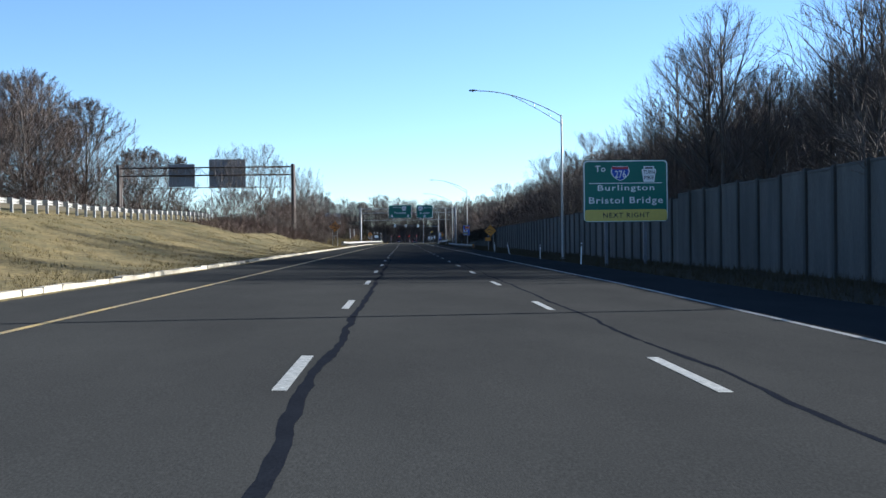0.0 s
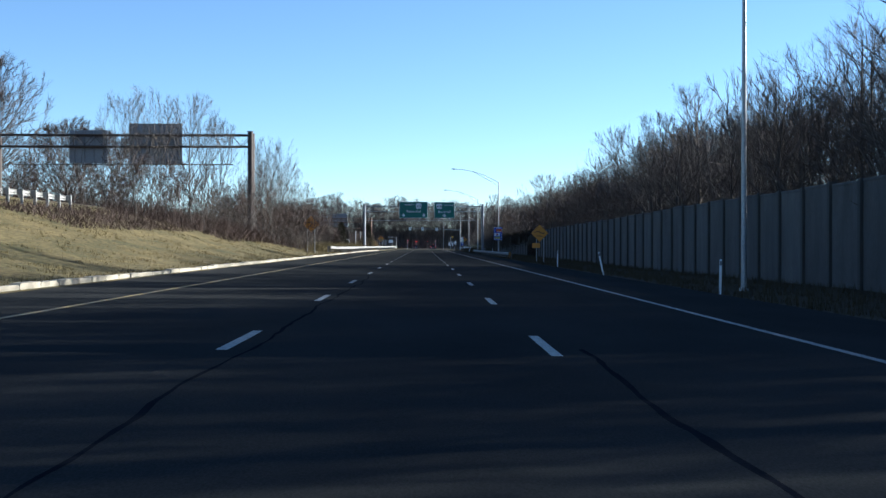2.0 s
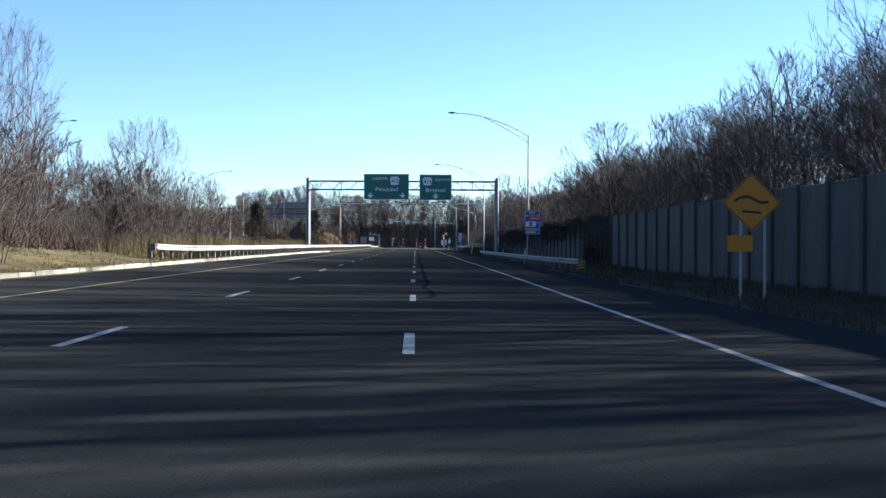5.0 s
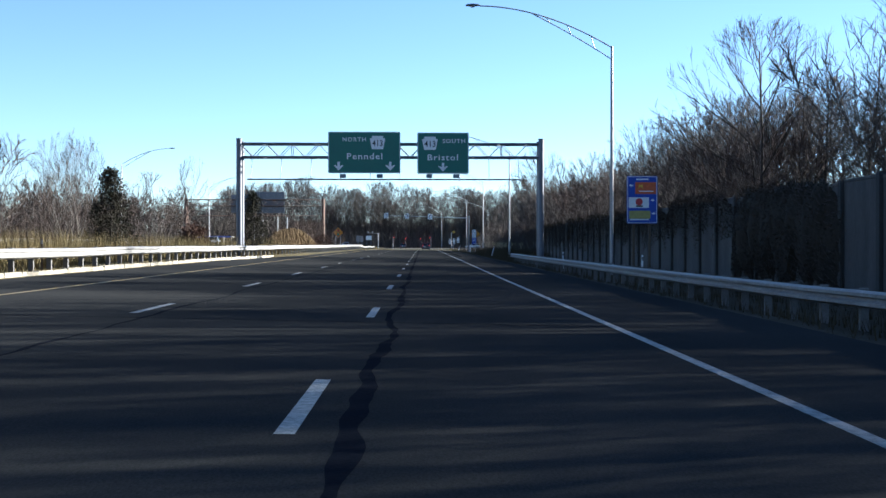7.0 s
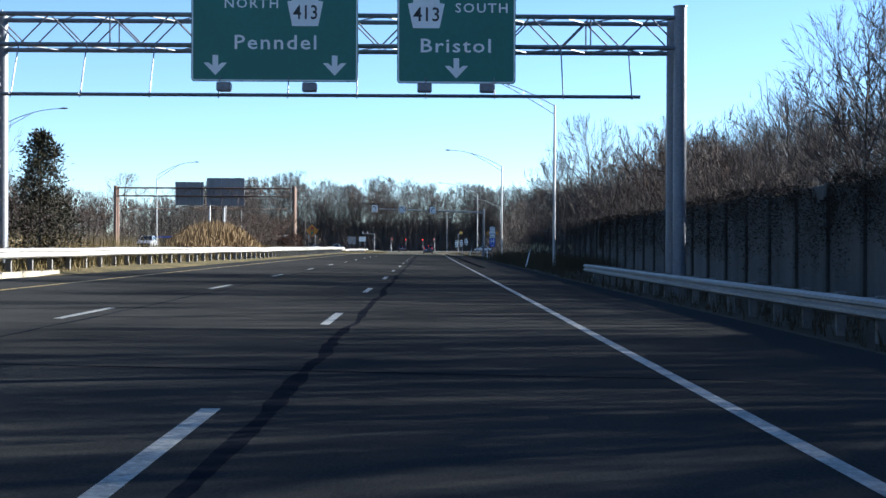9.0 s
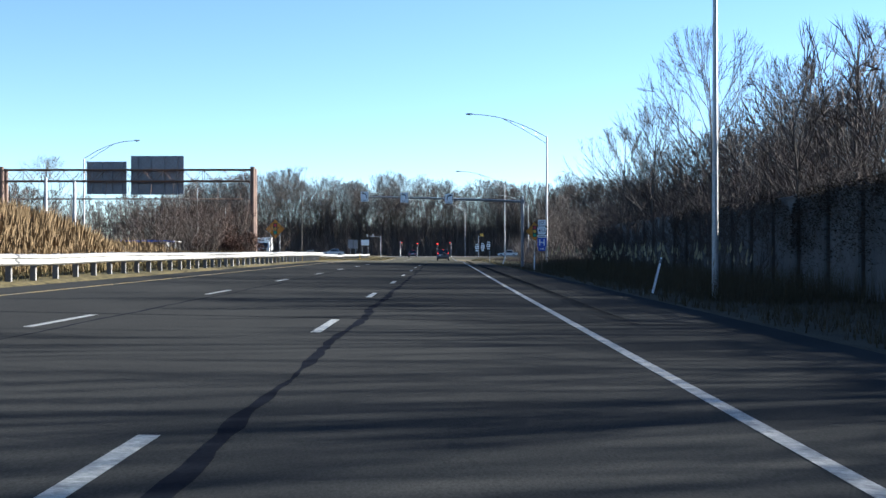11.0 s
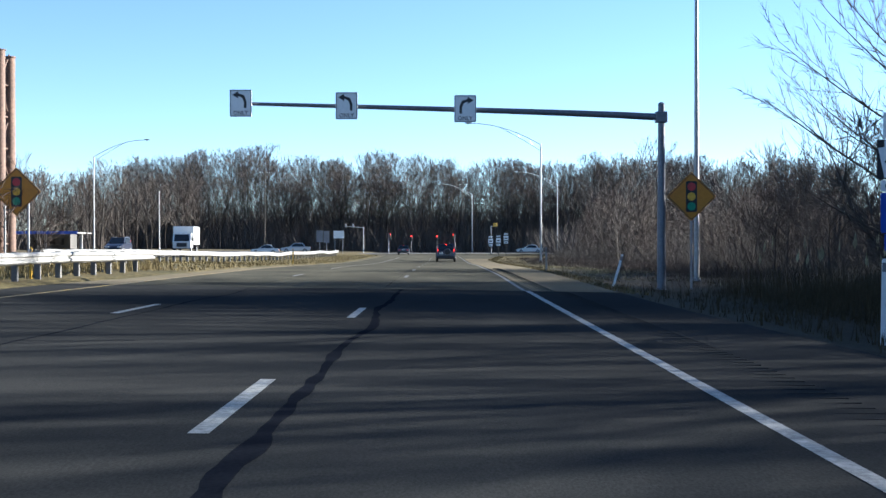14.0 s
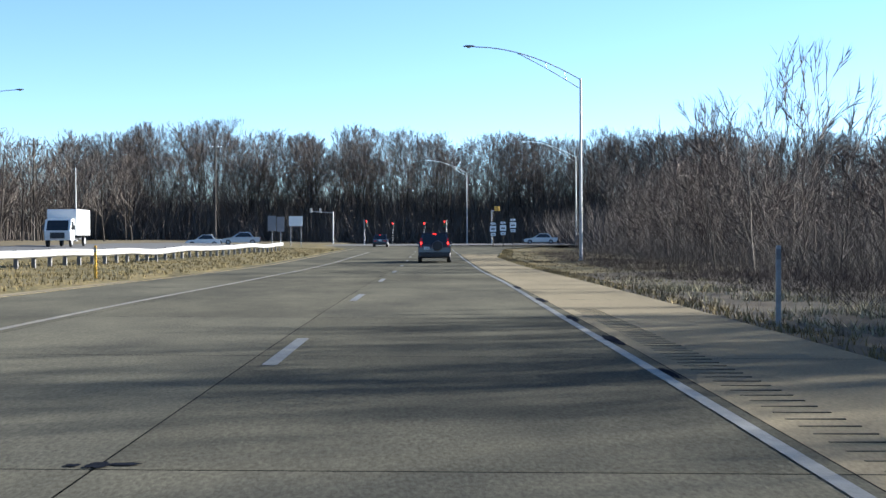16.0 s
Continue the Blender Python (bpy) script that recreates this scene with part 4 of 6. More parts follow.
# blue services sign
sv = sign_panel("services_sign", 9.2, 10.45, 1.98, 3.92, 249.0, sign_blue, "blue roadside services sign with three logo panels", "road sign", radius=0.06, border=0.02)
sx, sz = lambda u: 9.2 + u * 1.25, lambda v: 3.92 - v * 1.94
flat("line_of_writing", [(sx(0.3), sz(0.085)), (sx(0.7), sz(0.085)), (sx(0.7), sz(0.055)), (sx(0.3), sz(0.055))], 249, sv, sign_white)
flat("logo_panel", rounded(sx(0.27), sx(0.95), sz(0.38), sz(0.13), 0.02), 249, sv, sign_orange, 0.006, "orange-red logo panel")
flat("logo_mark", [(sx(a), sz(b)) for a, b in ((0.36, 0.29), (0.40, 0.17), (0.45, 0.2), (0.5, 0.17), (0.54, 0.29), (0.5, 0.25), (0.45, 0.23), (0.4, 0.25))], 249, sv, sign_gold, 0.01)
flat("logo_bar", [(sx(0.4), sz(0.33)), (sx(0.86), sz(0.33)), (sx(0.86), sz(0.31)), (sx(0.4), sz(0.31))], 249, sv, sign_white, 0.01)
flat("logo_panel", rounded(sx(0.06), sx(0.72), sz(0.67), sz(0.45), 0.02), 249, sv, sign_white, 0.006, "white logo panel")
flat("logo_mark", disc(sx(0.4), sz(0.545), 0.15), 249, sv, sign_red, 0.01)
flat("logo_bar", [(sx(0.3), sz(0.65)), (sx(0.52), sz(0.65)), (sx(0.52), sz(0.62)), (sx(0.3), sz(0.62))], 249, sv, sign_black, 0.01)
flat("logo_panel", rounded(sx(0.07), sx(0.77), sz(0.9), sz(0.73), 0.02), 249, sv, sign_olive, 0.006, "olive logo panel")
flat("logo_bar", [(sx(0.1), sz(0.93)), (sx(0.72), sz(0.93)), (sx(0.72), sz(0.905)), (sx(0.1), sz(0.905))], 249, sv, sign_white, 0.01)
for u, v, d in ((0.14, 0.2, -1), (0.84, 0.51, 1), (0.87, 0.79, 1)):
    cx, cz = sx(u), sz(v)
    flat("arrow", [(cx + d * a, cz + b) for a, b in ((-0.08, -0.02), (0.0, -0.02), (0.0, -0.06), (0.09, 0), (0.0, 0.06), (0.0, 0.02), (-0.08, 0.02))], 249, sv, sign_white, 0.01)
for x in (9.5, 10.15):
    part("sign_post", M().box(x - 0.05 - sv.location.x, x + 0.05 - sv.location.x, 0.1, 0.2, ground_z(x, 249) - 0.3 - 1.98, 1.8, 0.008), dark_timber, sv)

# delineator posts
rng = random.Random(5)
for x, y, h, lean, mm in ((7.15, 69.3, 1.25, 2, sign_white), (7.85, 96.7, 1.15, 1, sign_white), (7.44, 119.6, 1.2, -12, sign_white), (7.9, 145.6, 1.2, 1, sign_white), (8.6, 242, 1.15, 1, sign_white),
                          (8.7, 268, 1.1, 0, sign_white), (8.7, 341, 1.25, 14, sign_white), (8.05, 387, 1.35, 1, sign_white), (6.85, 408.2, 1.1, 16, sign_white), (6.6, 431, 1.2, 0, galvanised), (-8.2, 450, 1.0, 0, sign_gold), (-11.6, 239, 1.1, 0, dark_timber),
                          (-9.9, 403, 0.9, 1, sign_gold)):
    d = thing("delineator", (x, y, ground_z(x, y) - 0.03), "slim marker post at the edge of the shoulder", "marker post", "marker posts")
    d.rotation_euler = (0, radians(lean), 0)
    part("post", M().plate([(-0.036, -0.2), (0.036, -0.2), (0.036, h - 0.03), (0.02, h), (-0.02, h), (-0.036, h - 0.03)], -0.012, 0.012), mm, d)
    part("reflector", M().box(-0.035, 0.035, -0.018, -0.0125, h - 0.2, h - 0.06), sign_back, d)

# ---- bare trees ----
def seg_mesh(name, segs, sides, material):
    """One mesh from rows of p (3), q (3), r0, r1: tapered prisms, or three-sided spikes where r1 is 0."""
    s = np.array(segs, float).reshape(-1, 8)
    p, q, r0, r1 = s[:, :3], s[:, 3:6], s[:, 6], s[:, 7]
    d = q - p
    d /= np.linalg.norm(d, axis=1, keepdims=True) + 1e-9
    ref = np.where(np.abs(d[:, 2:3]) < 0.9, np.array([[0, 0, 1.0]]), np.array([[1.0, 0, 0]]))
    a = np.cross(d, ref)
    a /= np.linalg.norm(a, axis=1, keepdims=True) + 1e-9
    b = np.cross(d, a)
    ang = np.arange(sides) * 2 * np.pi / sides
    off = np.cos(ang)[None, :, None] * a[:, None] + np.sin(ang)[None, :, None] * b[:, None]
    n = len(s)
    if sides == 1:
        turn = np.random.RandomState(n % 9973).uniform(0, np.pi, n)[:, None]
        c = (np.cos(turn) * a + np.sin(turn) * b) * r0[:, None] * 1.4
        verts = np.stack([p - c, p + c, q], 1).reshape(-1, 3)
        faces = np.arange(3 * n).reshape(-1, 3)
    elif np.all(r1 == 0):
        verts = np.concatenate([p[:, None] + off * r0[:, None, None], q[:, None]], 1).reshape(-1, 3)
        base = np.arange(n)[:, None] * (sides + 1)
        i = np.arange(sides)
        faces = np.stack([base + i, base + (i + 1) % sides, np.broadcast_to(base + sides, (n, sides))], -1).reshape(-1, 3)
    else:
        verts = np.concatenate([p[:, None] + off * r0[:, None, None], q[:, None] + off * r1[:, None, None]], 1).reshape(-1, 3)
        base = np.arange(n)[:, None] * (2 * sides)
        i = np.arange(sides)
        j = (i + 1) % sides
        faces = np.stack([base + i, base + j, base + sides + j, base + sides + i], -1).reshape(-1, 4)
    me = bpy.data.meshes.new(name)
    me.from_pydata(verts.tolist(), [], faces.tolist())
    me.shade_smooth()
    me.materials.append(material)
    return me


def unit(v):
    n = math.sqrt(v[0] * v[0] + v[1] * v[1] + v[2] * v[2]) + 1e-9
    return (v[0] / n, v[1] / n, v[2] / n)


def aside(rng, d, angle):
    """A direction that leaves d by that angle."""
    r = (rng.gauss(0, 1), rng.gauss(0, 1), rng.gauss(0, 1))
    k = r[0] * d[0] + r[1] * d[1] + r[2] * d[2]
    p = unit((r[0] - k * d[0], r[1] - k * d[1], r[2] - k * d[2]))
    c, s = math.cos(angle), math.sin(angle)
    return (d[0] * c + p[0] * s, d[1] * c + p[1] * s, d[2] * c + p[2] * s)


def grow(rng, h, spread=0.42, limbs=17, branches=7, twigs=7, first=0.28, stems=1, droop=0.0, thick=0.014, twig_r=0.010, steep=38, twig_len=1.0, sub=0.5, bends=4):
    """Rows for wood (trunk and limbs), branches and twigs of one bare tree of height h."""
    wood, fine, tips = [], [], []

    def line(p, d, length, r, n, bend, up, out):
        pts = [p]
        r1 = r
        for i in range(n):
            d = unit((d[0] + rng.gauss(0, bend), d[1] + rng.gauss(0, bend), d[2] + rng.gauss(0, bend * 0.6) + up))
            q = (p[0] + d[0] * length / n, p[1] + d[1] * length / n, p[2] + d[2] * length / n)
            r2 = r * (1 - (i + 1) / n * 0.8)
            out.append((*p, *q, r1, r2))
            pts.append(q)
            p, r1 = q, r2
        return pts, d

    def along(pts, u):
        k = u * (len(pts) - 1)
        j = min(int(k), len(pts) - 2)
        f = k - j
        p = tuple(pts[j][c] * (1 - f) + pts[j + 1][c] * f for c in range(3))
        return p, unit(tuple(pts[j + 1][c] - pts[j][c] for c in range(3)))

    cz, rz, rx = h * (1 + first * 0.75) / 2, h * (1 - first * 0.75) / 2 * 1.02, h * spread

    def reach(p, d):
        """How far it is from p along d to the egg-shaped outline of the crown."""
        px, py, pz = p[0] / rx, p[1] / rx, (p[2] - cz) / rz
        dx, dy, dz = d[0] / rx, d[1] / rx, d[2] / rz
        a, b, c = dx * dx + dy * dy + dz * dz, px * dx + py * dy + pz * dz, px * px + py * py + pz * pz - 1
        q = b * b - a * c
        return max(0.03 * h, (-b + math.sqrt(q)) / a) if q > 0 else 0.03 * h

    def dress(axis, length, count, u0):
        """Branches and twigs along one limb."""
        for b in range(count):
            u = u0 + (1 - u0) * (b + rng.random()) / count
            bp, ld = along(axis, u)
            bd = aside(rng, ld, rng.uniform(0.3, 0.8))
            bd = unit((bd[0], bd[1], bd[2] + 0.2 - droop * 2))
            bl = min(length * rng.uniform(0.3, 0.55) + 0.02 * h, reach(bp, bd) * rng.uniform(0.75, 1.0), 0.24 * h)
            br, _ = line(bp, bd, bl, max(0.009, thick * h * 0.08), 2, 0.08, 0.08 - droop, fine)
            for w in range(twigs):
                tp, td0 = along(br, 0.12 + 0.88 * (w + rng.random()) / twigs)
                td = aside(rng, td0, rng.uniform(0.2, 0.75))
                td = unit((td[0], td[1], td[2] + 0.14))
                tl = min(rng.uniform(0.5, 1.0) * (0.3 + 0.05 * h) * twig_len, reach(tp, td) * 1.06 + 0.1)
                tips.append((*tp, tp[0] + td[0] * tl, tp[1] + td[1] * tl, tp[2] + td[2] * tl, twig_r * rng.uniform(0.7, 1.2), 0.0))
                if rng.random() < sub:
                    m = rng.uniform(0.2, 0.6)
                    t2 = aside(rng, td, rng.uniform(0.3, 0.7))
                    mp = tuple(tp[c] + td[c] * tl * m for c in range(3))
                    tips.append((*mp, *(mp[c] + t2[c] * tl * 0.65 for c in range(3)), twig_r * 0.75, 0.0))

    for s in range(stems):
        a0 = s * 6.283 / stems + rng.random()
        lean = 0.0 if stems == 1 else rng.uniform(0.15, 0.5)
        off = 0.0 if stems == 1 else 0.12 * h ** 0.5
        trunk, _ = line((off * math.cos(a0), off * math.sin(a0), -0.3), unit((lean * math.cos(a0) + rng.gauss(0, 0.03), lean * math.sin(a0) + rng.gauss(0, 0.03), 1)), h * (rng.uniform(0.8, 0.92) if stems == 1 else rng.uniform(0.6, 0.82)), thick * h / stems ** 0.4, 8, 0.04, 0.03, wood)
        count = max(3, limbs // stems)
        for i in range(count):
            t = first + (0.97 - first) * (i + rng.random()) / count
            p, d = along(trunk, t)
            az = i * 2.4 + rng.uniform(-0.5, 0.5)
            el = radians(min(80, steep + rng.uniform(-12, 12) + 30 * t))
            ld0 = (math.cos(az) * math.cos(el), math.sin(az) * math.cos(el), math.sin(el))
            length = reach(p, ld0) * rng.uniform(0.74, 0.95)
            r = thick * h * 0.42 * (1.1 - t * 0.75)
            limb, _ = line(p, ld0, length, r, bends, 0.06, 0.05 - droop, wood)
            fp, fd = along(limb, rng.uniform(0.25, 0.5))
            fd = aside(rng, fd, rng.uniform(0.35, 0.65))
            flen = reach(fp, fd) * rng.uniform(0.7, 0.95)
            fork, _ = line(fp, fd, flen, r * 0.6, max(2, bends - 1), 0.06, 0.05 - droop, wood)
            dress(limb, length, branches - branches // 2, 0.3)
            dress(fork, flen, branches // 2, 0.15)
    return wood, fine, tips


def tree_variant(name, seed, label, category, wood_m, twig_m, group, **kw):
    rng = random.Random(seed)
    wood, fine, tips = grow(rng, **kw)
    t = thing(name, (0, 0, -60), label, category, group)
    part("trunk", seg_mesh("trunk", wood, 4 if kw["h"] > 16 else 3, wood_m), None, t)
    rods = np.array(fine)
    rods = np.concatenate([rods[0::2, :3], rods[1::2, 3:6], rods[0::2, 6:7] * 1.1, np.zeros((len(rods) // 2, 1))], 1)
    crown = part("crown", seg_mesh("crown", rods, 3, twig_m), None, t)
    part("spray", seg_mesh("spray", tips, 1, twig_m), None, crown)["kind"] = "stuff"
    return t


def plant(source, spots):
    """Sets the source on the first spot and copies on the rest. A spot: x, y, turn, scale, height scale."""
    for i, (x, y, turn, s, sv) in enumerate(spots):
        m = pose(x, y, ground_z(x, y), 0, 0, turn) @ Matrix.Diagonal((s, s, sv, 1))
        if i == 0:
            source.matrix_basis = m
        else:
            copy_thing(source, m)


tall = [tree_variant("tree", 21 + i, "tall bare grey-brown tree in the wood behind the noise wall", "tree", bark_grey, (twig_brown, twig_grey)[i % 2], "bare trees behind the wall",
                     h=15.5, spread=0.31 + 0.04 * (i % 3), limbs=16, branches=9, twigs=10, first=0.26, twig_r=0.0055, thick=0.0145, steep=32, twig_len=1.0, sub=0.45) for i in range(5)]
broad = [tree_variant("tree", 41 + i, "spreading bare tree with long dark limbs", "tree", bark_grey, twig_grey, "spreading bare trees", h=11.5, spread=0.52, limbs=20, branches=12, twigs=10, first=0.15, droop=0.02, twig_r=0.0085, thick=0.014, steep=24, twig_len=0.85) for i in range(2)]
slim = [tree_variant("tree", 61 + i, "slender bare sapling with brown twigs", "tree", bark_pale, twig_brown, "slender bare saplings", h=9.0, spread=0.24, limbs=12, branches=8, twigs=6, first=0.15, twig_r=0.006, thick=0.007, steep=46, twig_len=0.75, sub=0.5) for i in range(3)]
multi = [tree_variant("tree", 81 + i, "many-stemmed bare tree with pale upright stems", "tree", bark_pale, twig_grey, "many-stemmed trees on the bank", h=9.5, spread=0.42, limbs=30, branches=7, twigs=7, first=0.25, stems=5, twig_r=0.007, thick=0.008, steep=50) for i in range(2)]
great = [tree_variant("tree", 91 + i, "large round-crowned bare tree beyond the bank", "tree", bark_grey, twig_brown, "large bare trees beyond the bank", h=18.0, spread=0.48, limbs=34, branches=12, twigs=13, first=0.1, twig_r=0.017, thick=0.012, steep=30, twig_len=0.85) for i in range(2)]
shrub = [tree_variant("shrub", 101 + i, lab, "shrub", bark_grey, mm, "bare shrubs", h=2.8, spread=0.55, limbs=12, branches=8, twigs=6, first=0.05, stems=4, bends=2, twig_len=0.75, sub=0.15, twig_r=0.0055, thick=0.008, steep=30)
         for i, (lab, mm) in enumerate((("tangled brown bare roadside shrub", twig_brown), ("reddish-brown bare roadside shrub", twig_red), ("grey bare shrub of a thicket", twig_grey)))]

rng = random.Random(77)
spots = {k: [] for k in ("tall0", "tall1", "tall2", "tall3", "tall4", "slim0", "slim1", "slim2", "shrub0", "shrub1", "shrub2")}


def wood_height(y):
    return ramp(y, (30, 70, 110, 150, 190, 225, 255, 310, 350, 395, 415, 455, 475, 495, 545), (13, 16.2, 15.2, 13.6, 13, 12.6, 12, 11.5, 10.5, 9.5, 6.5, 5.4, 5.4, 5.8, 7.0))


def wood_edge(y):
    """Where the wood and its brush begin, to the right of the road."""
    return ramp(y, (400, 405, 420, 450, 458, 465, 500, 545), (16.6, 13.6, 16.2, 17.2, 15, 13.2, 15.5, 19))


# the wood behind the noise wall
y = 52.0
while y < 560:
    for row, (xa, xb) in enumerate(((17.2, 22.5), (22.5, 31))):
        if row == 0 and rng.random() < (0.32 if y < 395 else 0.1):
            continue
        x = max(rng.uniform(xa, xb) + (0 if y < 404 else -1.5), wood_edge(y) + 2.5 if y > 404 else 0)
        yy = y + rng.uniform(-1.5, 1.5)
        hh = wood_height(yy) * ((0.9 if yy < 110 else 0.78) if row == 0 else 1.0) * rng.uniform(0.66, 1.16)
        k = rng.randrange(5)
        if hh < 9.5 and rng.random() < 0.6:
            kk = rng.randrange(3)
            spots[f"slim{kk}"].append((x, yy, rng.uniform(0, 360), hh / 9.0 * 1.05, hh / 9.0))
        else:
            spots[f"tall{k}"].append((x, yy, rng.uniform(0, 360), (hh / 15.5) ** 0.7 * 1.05, hh / 15.5))
    y += 3.6 if y < 70 else (2.7 if y < 135 else 4.1)
# undergrowth behind the wall, and before the wood beyond its end
for i in range(55):
    yy = rng.uniform(40, 404)
    kk = rng.choice((0, 0, 1, 2))
    s = rng.uniform(1.35, 2.0)
    spots[f"shrub{kk}"].append((rng.uniform(18.3, 20.5), yy, rng.uniform(0, 360), s, s * rng.uniform(0.9, 1.25)))
for i in range(40):
    yy = rng.uniform(405, 545)
    kk = rng.choice((0, 2, 2, 0))
    s = rng.uniform(0.8, 1.5)
    spots[f"shrub{kk}"].append((wood_edge(yy) + 2.2 + 5 * rng.random(), yy, rng.uniform(0, 360), s, s * rng.uniform(0.9, 1.3)))
for i in range(8):
    yy = rng.uniform(462, 540)
    spots[f"slim{rng.randrange(3)}"].append((wood_edge(yy) + 1 + 3 * rng.random(), yy, rng.uniform(0, 360), rng.uniform(0.6, 0.8), rng.uniform(0.6, 0.85)))
# shrubs and saplings on the left bank and in the median
for i in range(66):
    yy = rng.uniform(150, 236)
    kk = rng.choice((0, 1, 1, 0, 2))
    s = rng.uniform(0.6, 1.25)
    x = rng.uniform(-24, -14.2) if yy > 172 else rng.uniform(-25, -17.5)
    spots[f"shrub{kk}"].append((x, yy, rng.uniform(0, 360), s, s))
for i in range(32):
    yy = rng.uniform(225, 330)
    s = rng.uniform(0.8, 1.5)
    spots[f"shrub{rng.choice((0, 1, 2))}"].append((rng.uniform(-34, -17), yy, rng.uniform(0, 360), s, s))
for i in range(22):
    yy = rng.uniform(184, 335)
    s = rng.uniform(0.5, 0.85)
    spots[f"slim{rng.randrange(3)}"].append((rng.uniform(-38, -17) if yy > 215 else rng.uniform(-30, -15.5), yy, rng.uniform(0, 360), s, s * rng.uniform(0.85, 1.1)))
for x, y, s in ((-12.9, 176.6, 1.05), (-11.9, 177.0, 0.9), (-13.6, 175.5, 1.0), (-14.6, 173, 0.8), (-12.6, 181, 1.1)):
    spots["shrub1"].append((x, y, x * 40, s, s))
for i in range(18):
    spots[f"shrub{rng.choice((0, 1))}"].append((rng.uniform(-22, -13.5), rng.uniform(396, 425), rng.uniform(0, 360), rng.uniform(0.7, 1.2), rng.uniform(0.8, 1.3)))
for i in range(20):
    s = rng.uniform(0.65, 1.1)
    spots[f"shrub{rng.choice((0, 2, 0))}"].append((rng.uniform(13.2, 14.5), rng.uniform(342, 405), rng.uniform(0, 360), s, s * rng.uniform(0.9, 1.2)))
# trees beyond the opposite road
for i in range(36):
    yy = rng.uniform(205, 470)
    hh = rng.uniform(8, 13)
    spots[f"tall{rng.randrange(5)}"].append((rng.uniform(-80, -47), yy, rng.uniform(0, 360), hh / 13, hh / 15.5))
for i, (x, y) in enumerate(((-45, 514), (-47.5, 523), (-43, 528), (-52, 520), (-58, 505), (-63, 515))):
    spots[f"slim{i % 3}"].append((x, y, i * 67, 1.0, 1.1 + 0.1 * (i % 2)))
for i, t in enumerate(tall):
    plant(t, spots[f"tall{i}"])
for i, t in enumerate(slim):
    plant(t, spots[f"slim{i}"])
for i, t in enumerate(shrub):
    plant(t, spots[f"shrub{i}"])
plant(broad[0], [(18.4, 262.5, 40, 1.0, 1.12), (16.9, 391.5, 200, 0.93, 0.93), (17.3, 412, 130, 0.95, 0.95), (19, 168, 100, 0.9, 1.0), (16.8, 352, 10, 0.72, 0.75)])
plant(broad[1], [(19.3, 189, 15, 0.95, 1.2), (17.2, 372, 120, 0.9, 1.05), (19.5, 300, 260, 0.8, 0.85), (-20.5, 161, 300, 0.62, 0.78), (18.5, 402, 75, 0.6, 0.66)])
plant(multi[0], [(-19.6, 163.5, 0, 0.95, 0.98), (-16.6, 184.5, 130, 1.0, 1.15), (-18.6, 231, 60, 0.9, 1.0), (-15.2, 168, 210, 0.6, 0.75)])
plant(multi[1], [(-22.3, 150, 0, 0.95, 1.0), (-17.4, 194, 80, 0.9, 1.0), (-24.5, 289, 190, 0.8, 0.9), (-20, 205, 20, 0.8, 0.85)])
plant(great[0], [(-66, 190, 40, 1.10, 1.12), (-94, 200, 100, 1.22, 1.18), (-57, 215, 170, 0.98, 0.95), (-59, 190, 300, 1.16, 1.14), (-86, 204, 10, 1.22, 1.23), (-75, 232, 200, 1.22, 1.18), (-62, 202, 0, 1.22, 1.21), (-71, 196, 120, 1.16, 1.18), (-66, 226, 230, 1.16, 1.12)])
plant(great[1], [(-72, 206, 10, 1.22, 1.14), (-62, 212, 250, 1.16, 1.12), (-88, 225, 310, 1.22, 1.18), (-50, 250, 130, 0.85, 0.84), (-53.5, 205, 30, 1.04, 1.03), (-80, 214, 160, 1.22, 1.18), (-49, 232, 280, 0.79, 0.81), (-57, 258, 80, 0.92, 0.90)])


# ---- evergreens ----
def leaf_cloud(name, rng, count, place, size, material):
    """Small leaf quads at places given by a function."""
    v, f = [], []
    for i in range(count):
        c, n = place(rng)
        s = size * rng.uniform(0.6, 1.4)
        a = unit((rng.gauss(0, 1), rng.gauss(0, 1), rng.gauss(0, 1)))
        b = unit((n[0] + rng.gauss(0, 0.4), n[1] + rng.gauss(0, 0.4), n[2] + rng.gauss(0, 0.4)))
        k = len(v)
        v += [(c[0] - a[0] * s * 0.4, c[1] - a[1] * s * 0.4, c[2] - a[2] * s * 0.4), (c[0] + a[0] * s * 0.4, c[1] + a[1] * s * 0.4, c[2] + a[2] * s * 0.4), (c[0] + b[0] * s * 1.3, c[1] + b[1] * s * 1.3, c[2] + b[2] * s * 1.3)]
        f.append((k, k + 1, k + 2))
    me = bpy.data.meshes.new(name)
    me.from_pydata(v, [], f)
    me.materials.append(material)
    return me


def clumps(centres, scatter):
    """A place function: leaves gathered round centres (x, y, z, size), pointing outwards and up."""
    def place(r):
        cx, cy, cz, q = r.choice(centres)
        d = (r.gauss(0, 1), r.gauss(0, 1), r.gauss(0, 0.8))
        p = (cx + d[0] * q * scatter, cy + d[1] * q * scatter, max(0.02, cz + d[2] * q * scatter))
        return p, unit((d[0] + cx * 0.6, d[1] + cy * 0.6, d[2] + 0.7))
    return place


